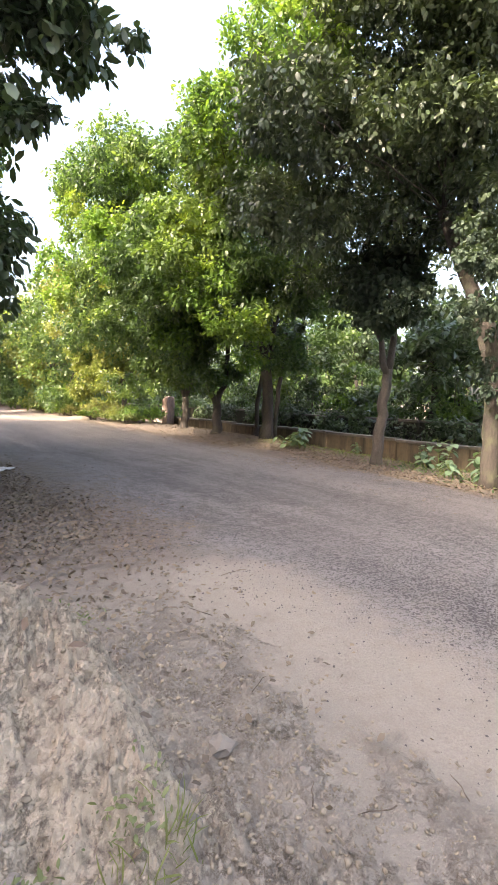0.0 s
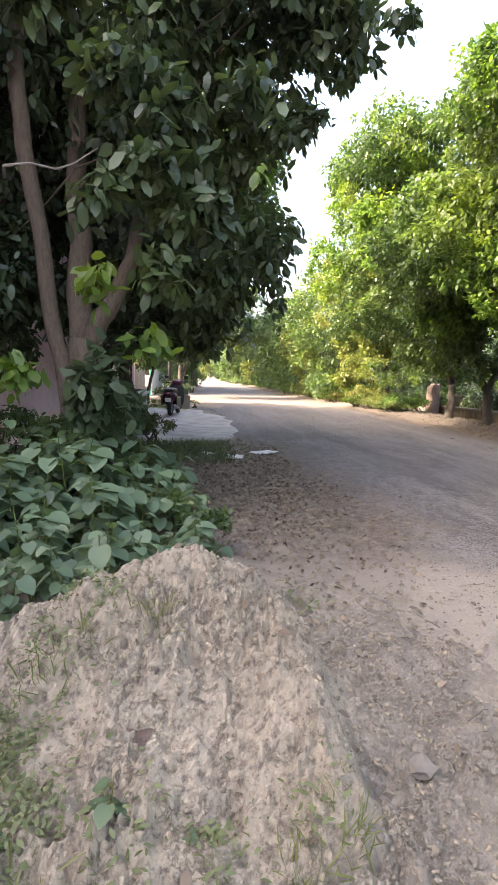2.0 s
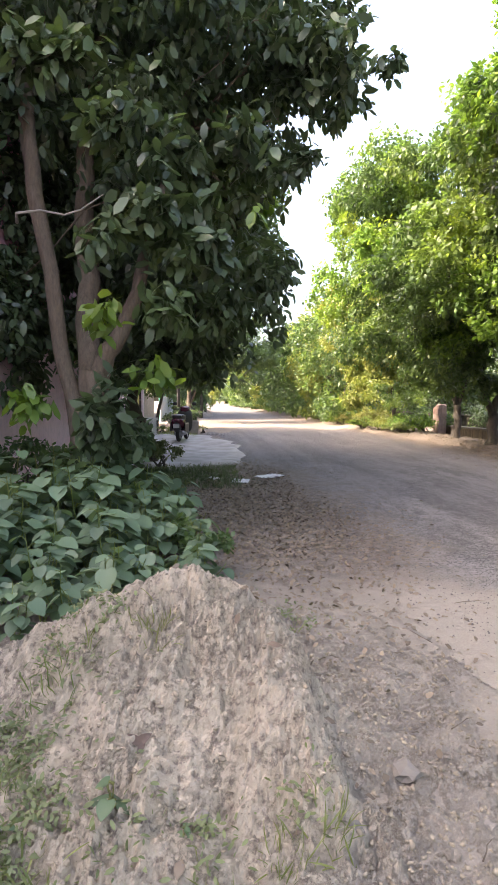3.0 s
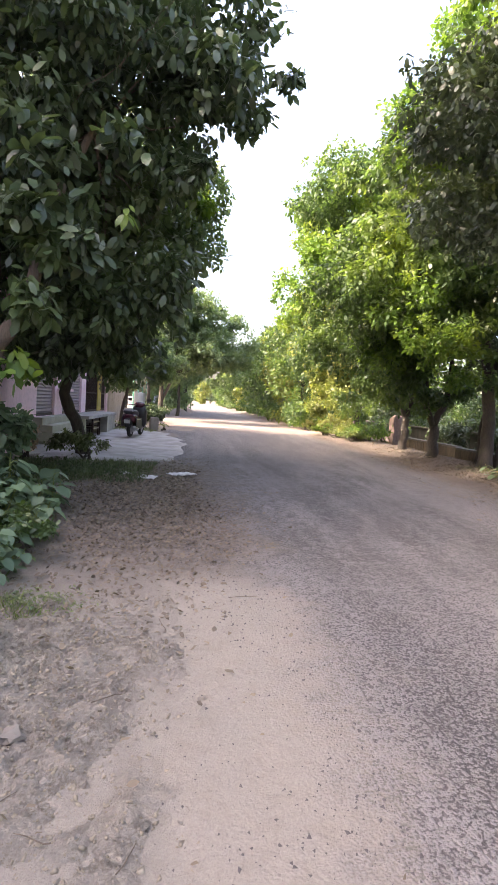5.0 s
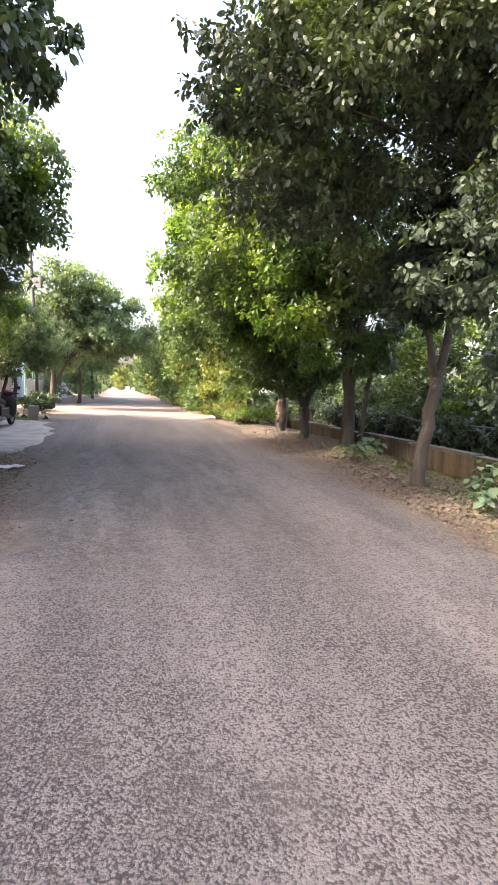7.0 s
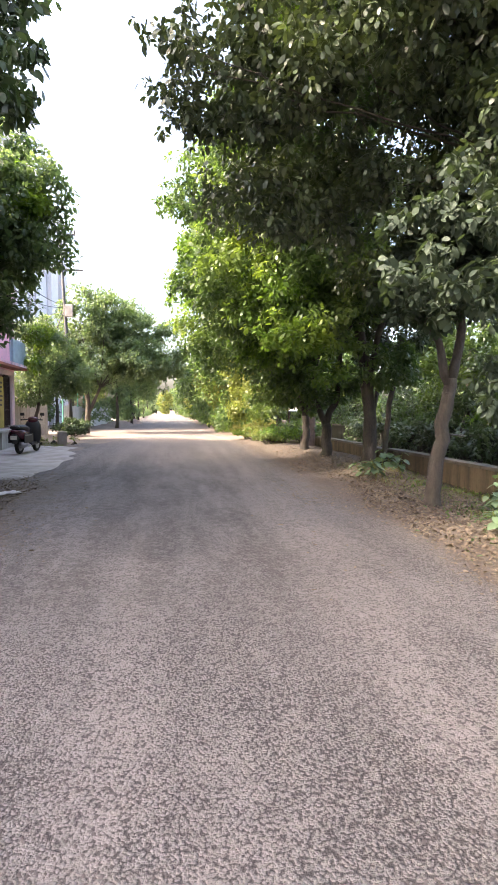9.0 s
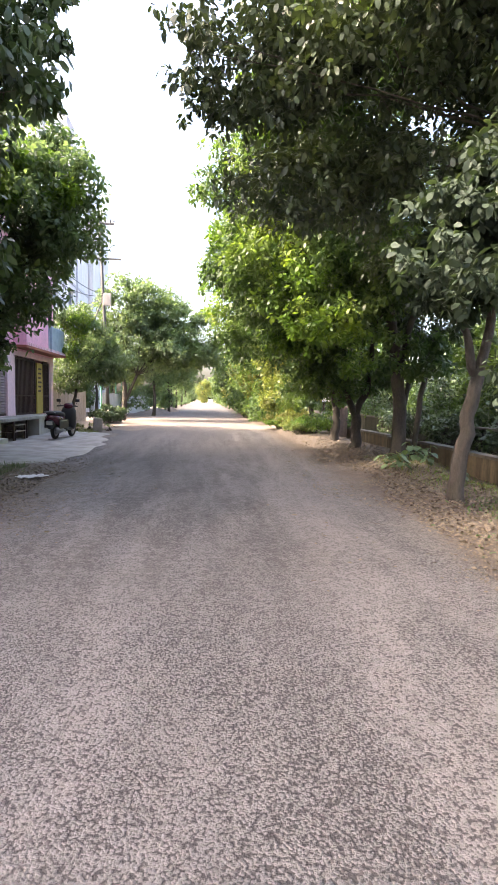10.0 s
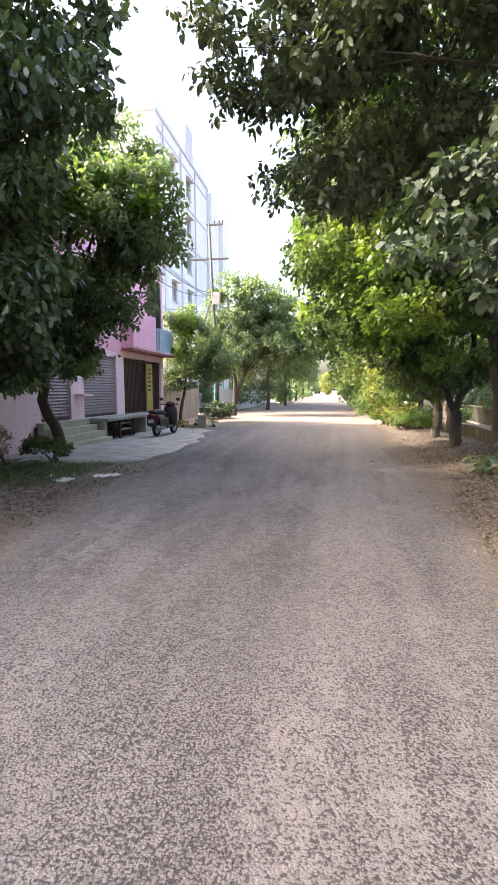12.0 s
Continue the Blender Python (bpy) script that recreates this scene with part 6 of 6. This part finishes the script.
# ---- fences, stump, rubble ----
fence = thing("plank_fence", "weathered vertical plank fence beside the house", "fence", (-2.6, 25.6, 0))
for k in range(46):
    y = k * 0.16
    part("plank", boxed(-0.02, 0.02, y, y + 0.14, -0.05, 2.1 + 0.12 * math.sin(k * 1.9) + 0.07 * math.sin(k * 5.3), 0.004), M_TIMBER, fence)
for z in (0.4, 1.6):
    part("rail", boxed(-0.08, -0.02, 0, 7.36, z, z + 0.08), M_TIMBER, fence)
tin = thing("tin_fence", "pale corrugated tin fence with green posts", "fence", (-2.6, 38.0, 0))
for k in range(30):
    y0 = k * 1.0
    bm = bmesh.new()
    rows = []
    for j in range(13):
        y = y0 + j * 0.98 / 12
        x = 0.03 * math.sin(j * math.pi / 1.5)
        rows.append([bm.verts.new((x + dx, y, z)) for dx in (0, -0.012) for z in (-0.02, 1.85 + 0.05 * math.sin(k * 2.1))])
    for a, b in zip(rows, rows[1:]):
        bm.faces.new((a[0], b[0], b[1], a[1]))
        bm.faces.new((a[2], a[3], b[3], b[2]))
        bm.faces.new((a[1], b[1], b[3], a[3]))
    part("tin_sheet", bm, M_TIN, tin)
for k in range(11):
    part("post", tube(bmesh.new(), [(-0.08, k * 3.0, -0.1), (-0.08, k * 3.0, 2.9)], [0.05, 0.05], 7), M_GREEN, tin)
stump = tagged(new("boundary_stone", mesh_of(boxed(-0.2, 0.2, -0.16, 0.16, -0.1, 0.62, 0.06), "boundary_stone", M_STONE)), "squat weathered boundary stone in the grass", "stone")
stump.matrix_basis = pose(0.05, 23.7, 0, 2, 3, 15)
patch("sand_pile", M_SAND, 0.6, 62.0, 1.0, 2.0, 0.03, "low grey pile of building sand", 9, "", 0.5)
patch("rubble_pile", M_EARTH, -0.2, 52.0, 1.6, 3.0, 0.03, "low pile of broken brick and earth", 12, "", 0.5)

# ---- litter by the road ----
def crumpled(at, sx, sy, seed, label):
    bm = bmesh.new()
    bmesh.ops.create_grid(bm, x_segments=12, y_segments=8, size=0.5)
    for v in bm.verts:
        v.co.z = 0.02 * noise.noise(v.co * 4 + Vector((seed, 0, 0))) + 0.02 * noise.noise(v.co * 11 + Vector((0, seed, 0))) + 0.06
        v.co.x, v.co.y = v.co.x * sx, v.co.y * sy
    geo = bmesh.ops.extrude_face_region(bm, geom=bm.faces[:])
    for e in geo["geom"]:
        if isinstance(e, bmesh.types.BMVert):
            e.co.z -= 0.012
    ob = tagged(new("plastic_wrapper", mesh_of(bm, "plastic_wrapper", M_PAPER)), label, "rubbish", "rubbish at the road's edge")
    ob.matrix_basis = pose(*at, 0, 0, seed * 40)


crumpled((1.8, 9.7, 0.02), 0.5, 0.32, 1, "crumpled white plastic sheet among dry leaves")
crumpled((1.2, 9.1, 0.02), 0.34, 0.3, 2, "torn pale wrapper lying on dry leaves")
crumpled((0.75, 9.5, 0.02), 0.2, 0.16, 3, "small crumpled white wrapper on the earth")

# ---- the scooter ----
sc = thing("motor_scooter", "parked maroon and black motor scooter on its stand", "scooter", (-0.36, 18.7, 0.05), -9)
sc.scale = (1.1, 1.1, 1.1)


def wheel(y):
    bm = bmesh.new()
    n, m = 28, 8
    rings = [[bm.verts.new((0.06 * math.sin(b), y + (0.2 + 0.045 * math.cos(b)) * math.cos(a), 0.24 + (0.2 + 0.045 * math.cos(b)) * math.sin(a))) for b in [2 * math.pi * j / m for j in range(m)]] for a in [2 * math.pi * i / n for i in range(n)]]
    for i in range(n):
        for j in range(m):
            bm.faces.new((rings[i][j], rings[(i + 1) % n][j], rings[(i + 1) % n][(j + 1) % m], rings[i][(j + 1) % m]))
    w = part("wheel", bm, M_TYRE, sc, smooth=True)
    part("rim", tube(bmesh.new(), [(-0.04, y, 0.24), (0.04, y, 0.24)], [0.15, 0.15], 16), M_STEEL, w)


wheel(0.0)
wheel(1.27)


def loft(sections, sides=14):
    """A rounded hull through (y, centre z, half width, half height) sections."""
    bm = bmesh.new()
    rings = []
    for y, z, w, h in sections:
        ring = []
        for k in range(sides):
            a = 2 * math.pi * k / sides
            c, s = math.cos(a), math.sin(a)
            ring.append(bm.verts.new((w * math.copysign(abs(c) ** 0.7, c), y, z + h * math.copysign(abs(s) ** 0.7, s))))
        rings.append(ring)
    for a, b in zip(rings, rings[1:]):
        for k in range(sides):
            bm.faces.new((a[k], a[(k + 1) % sides], b[(k + 1) % sides], b[k]))
    bm.faces.new(rings[0][::-1])
    bm.faces.new(rings[-1])
    return bm


part("rear_body", loft([(-0.36, 0.70, 0.10, 0.06), (-0.28, 0.64, 0.20, 0.14), (0.0, 0.56, 0.25, 0.21), (0.3, 0.52, 0.24, 0.21), (0.52, 0.46, 0.18, 0.16)]), M_RED, sc, "maroon rear body", True)
for side in (-1, 1):
    part("side_panel", boxed(side * 0.245 - 0.012, side * 0.245 + 0.012, -0.2, 0.44, 0.34, 0.62, 0.01), M_BLACK, sc, "dark plastic side panel")
    part("stripe", boxed(side * 0.256 - 0.004, side * 0.256 + 0.004, -0.16, 0.32, 0.57, 0.60), M_STEEL, sc, "pale side stripe")
part("seat", loft([(-0.34, 0.82, 0.13, 0.04), (-0.22, 0.83, 0.19, 0.07), (0.15, 0.81, 0.20, 0.09), (0.42, 0.76, 0.16, 0.08), (0.54, 0.7, 0.08, 0.05)]), M_BLACK, sc, "black padded seat", True)
part("footboard", loft([(0.42, 0.30, 0.17, 0.06), (0.6, 0.28, 0.17, 0.05), (0.95, 0.29, 0.17, 0.05), (1.02, 0.34, 0.16, 0.08)]), M_BLACK, sc, smooth=True)
part("leg_shield", loft([(0.96, 0.6, 0.25, 0.36), (1.03, 0.64, 0.28, 0.42), (1.12, 0.66, 0.20, 0.38), (1.2, 0.64, 0.11, 0.28)]), M_BLACK, sc, "black leg shield", True)
part("front_mudguard", loft([(1.08, 0.5, 0.06, 0.03), (1.25, 0.53, 0.075, 0.03), (1.42, 0.46, 0.05, 0.03)]), M_RED, sc, smooth=True)
part("headlamp_cowl", loft([(0.96, 1.03, 0.12, 0.07), (1.05, 1.04, 0.18, 0.11), (1.18, 1.02, 0.12, 0.09)]), M_RED, sc, smooth=True)
part("handlebar", tube(bmesh.new(), [(-0.36, 0.92, 1.04), (-0.2, 1.0, 1.05), (0, 1.04, 1.04), (0.2, 1.0, 1.05), (0.36, 0.92, 1.04)], [0.02] * 5, 8), M_BLACK, sc, smooth=True)
for s in (-1, 1):
    mi = part("mirror", tube(bmesh.new(), [(s * 0.26, 1.0, 1.05), (s * 0.32, 1.0, 1.2)], [0.008, 0.008], 6), M_BLACK, sc)
    part("mirror_head", boxed(s * 0.33 - 0.07, s * 0.33 + 0.07, 0.98, 1.01, 1.18, 1.28, 0.012), M_BLACK, mi)
part("tail_lamp", loft([(-0.41, 0.70, 0.06, 0.03), (-0.37, 0.70, 0.11, 0.05), (-0.30, 0.70, 0.13, 0.06)]), M_RED, sc, "red tail lamp", True)
part("number_plate", boxed(-0.1, 0.1, -0.40, -0.39, 0.46, 0.58, 0.004), M_PAPER, sc, "white number plate")
part("rear_mudguard", loft([(-0.385, 0.48, 0.08, 0.15), (-0.3, 0.5, 0.12, 0.16), (-0.1, 0.5, 0.12, 0.12)]), M_BLACK, sc, smooth=True)
part("engine_case", loft([(-0.08, 0.28, 0.14, 0.11), (0.2, 0.29, 0.16, 0.13), (0.5, 0.3, 0.10, 0.09)]), M_STEEL, sc, smooth=True)
part("silencer", tube(bmesh.new(), [(0.19, -0.3, 0.32), (0.2, 0.0, 0.29), (0.17, 0.35, 0.26)], [0.06, 0.065, 0.035], 10), M_STEEL, sc, smooth=True)
part("grab_rail", tube(bmesh.new(), [(-0.15, -0.1, 0.78), (-0.15, -0.4, 0.88), (0.15, -0.4, 0.88), (0.15, -0.1, 0.78)], [0.014] * 4, 6), M_STEEL, sc)
part("side_stand", tube(bmesh.new(), [(-0.1, 0.45, 0.28), (-0.2, 0.4, -0.02)], [0.014, 0.014], 6), M_STEEL, sc)
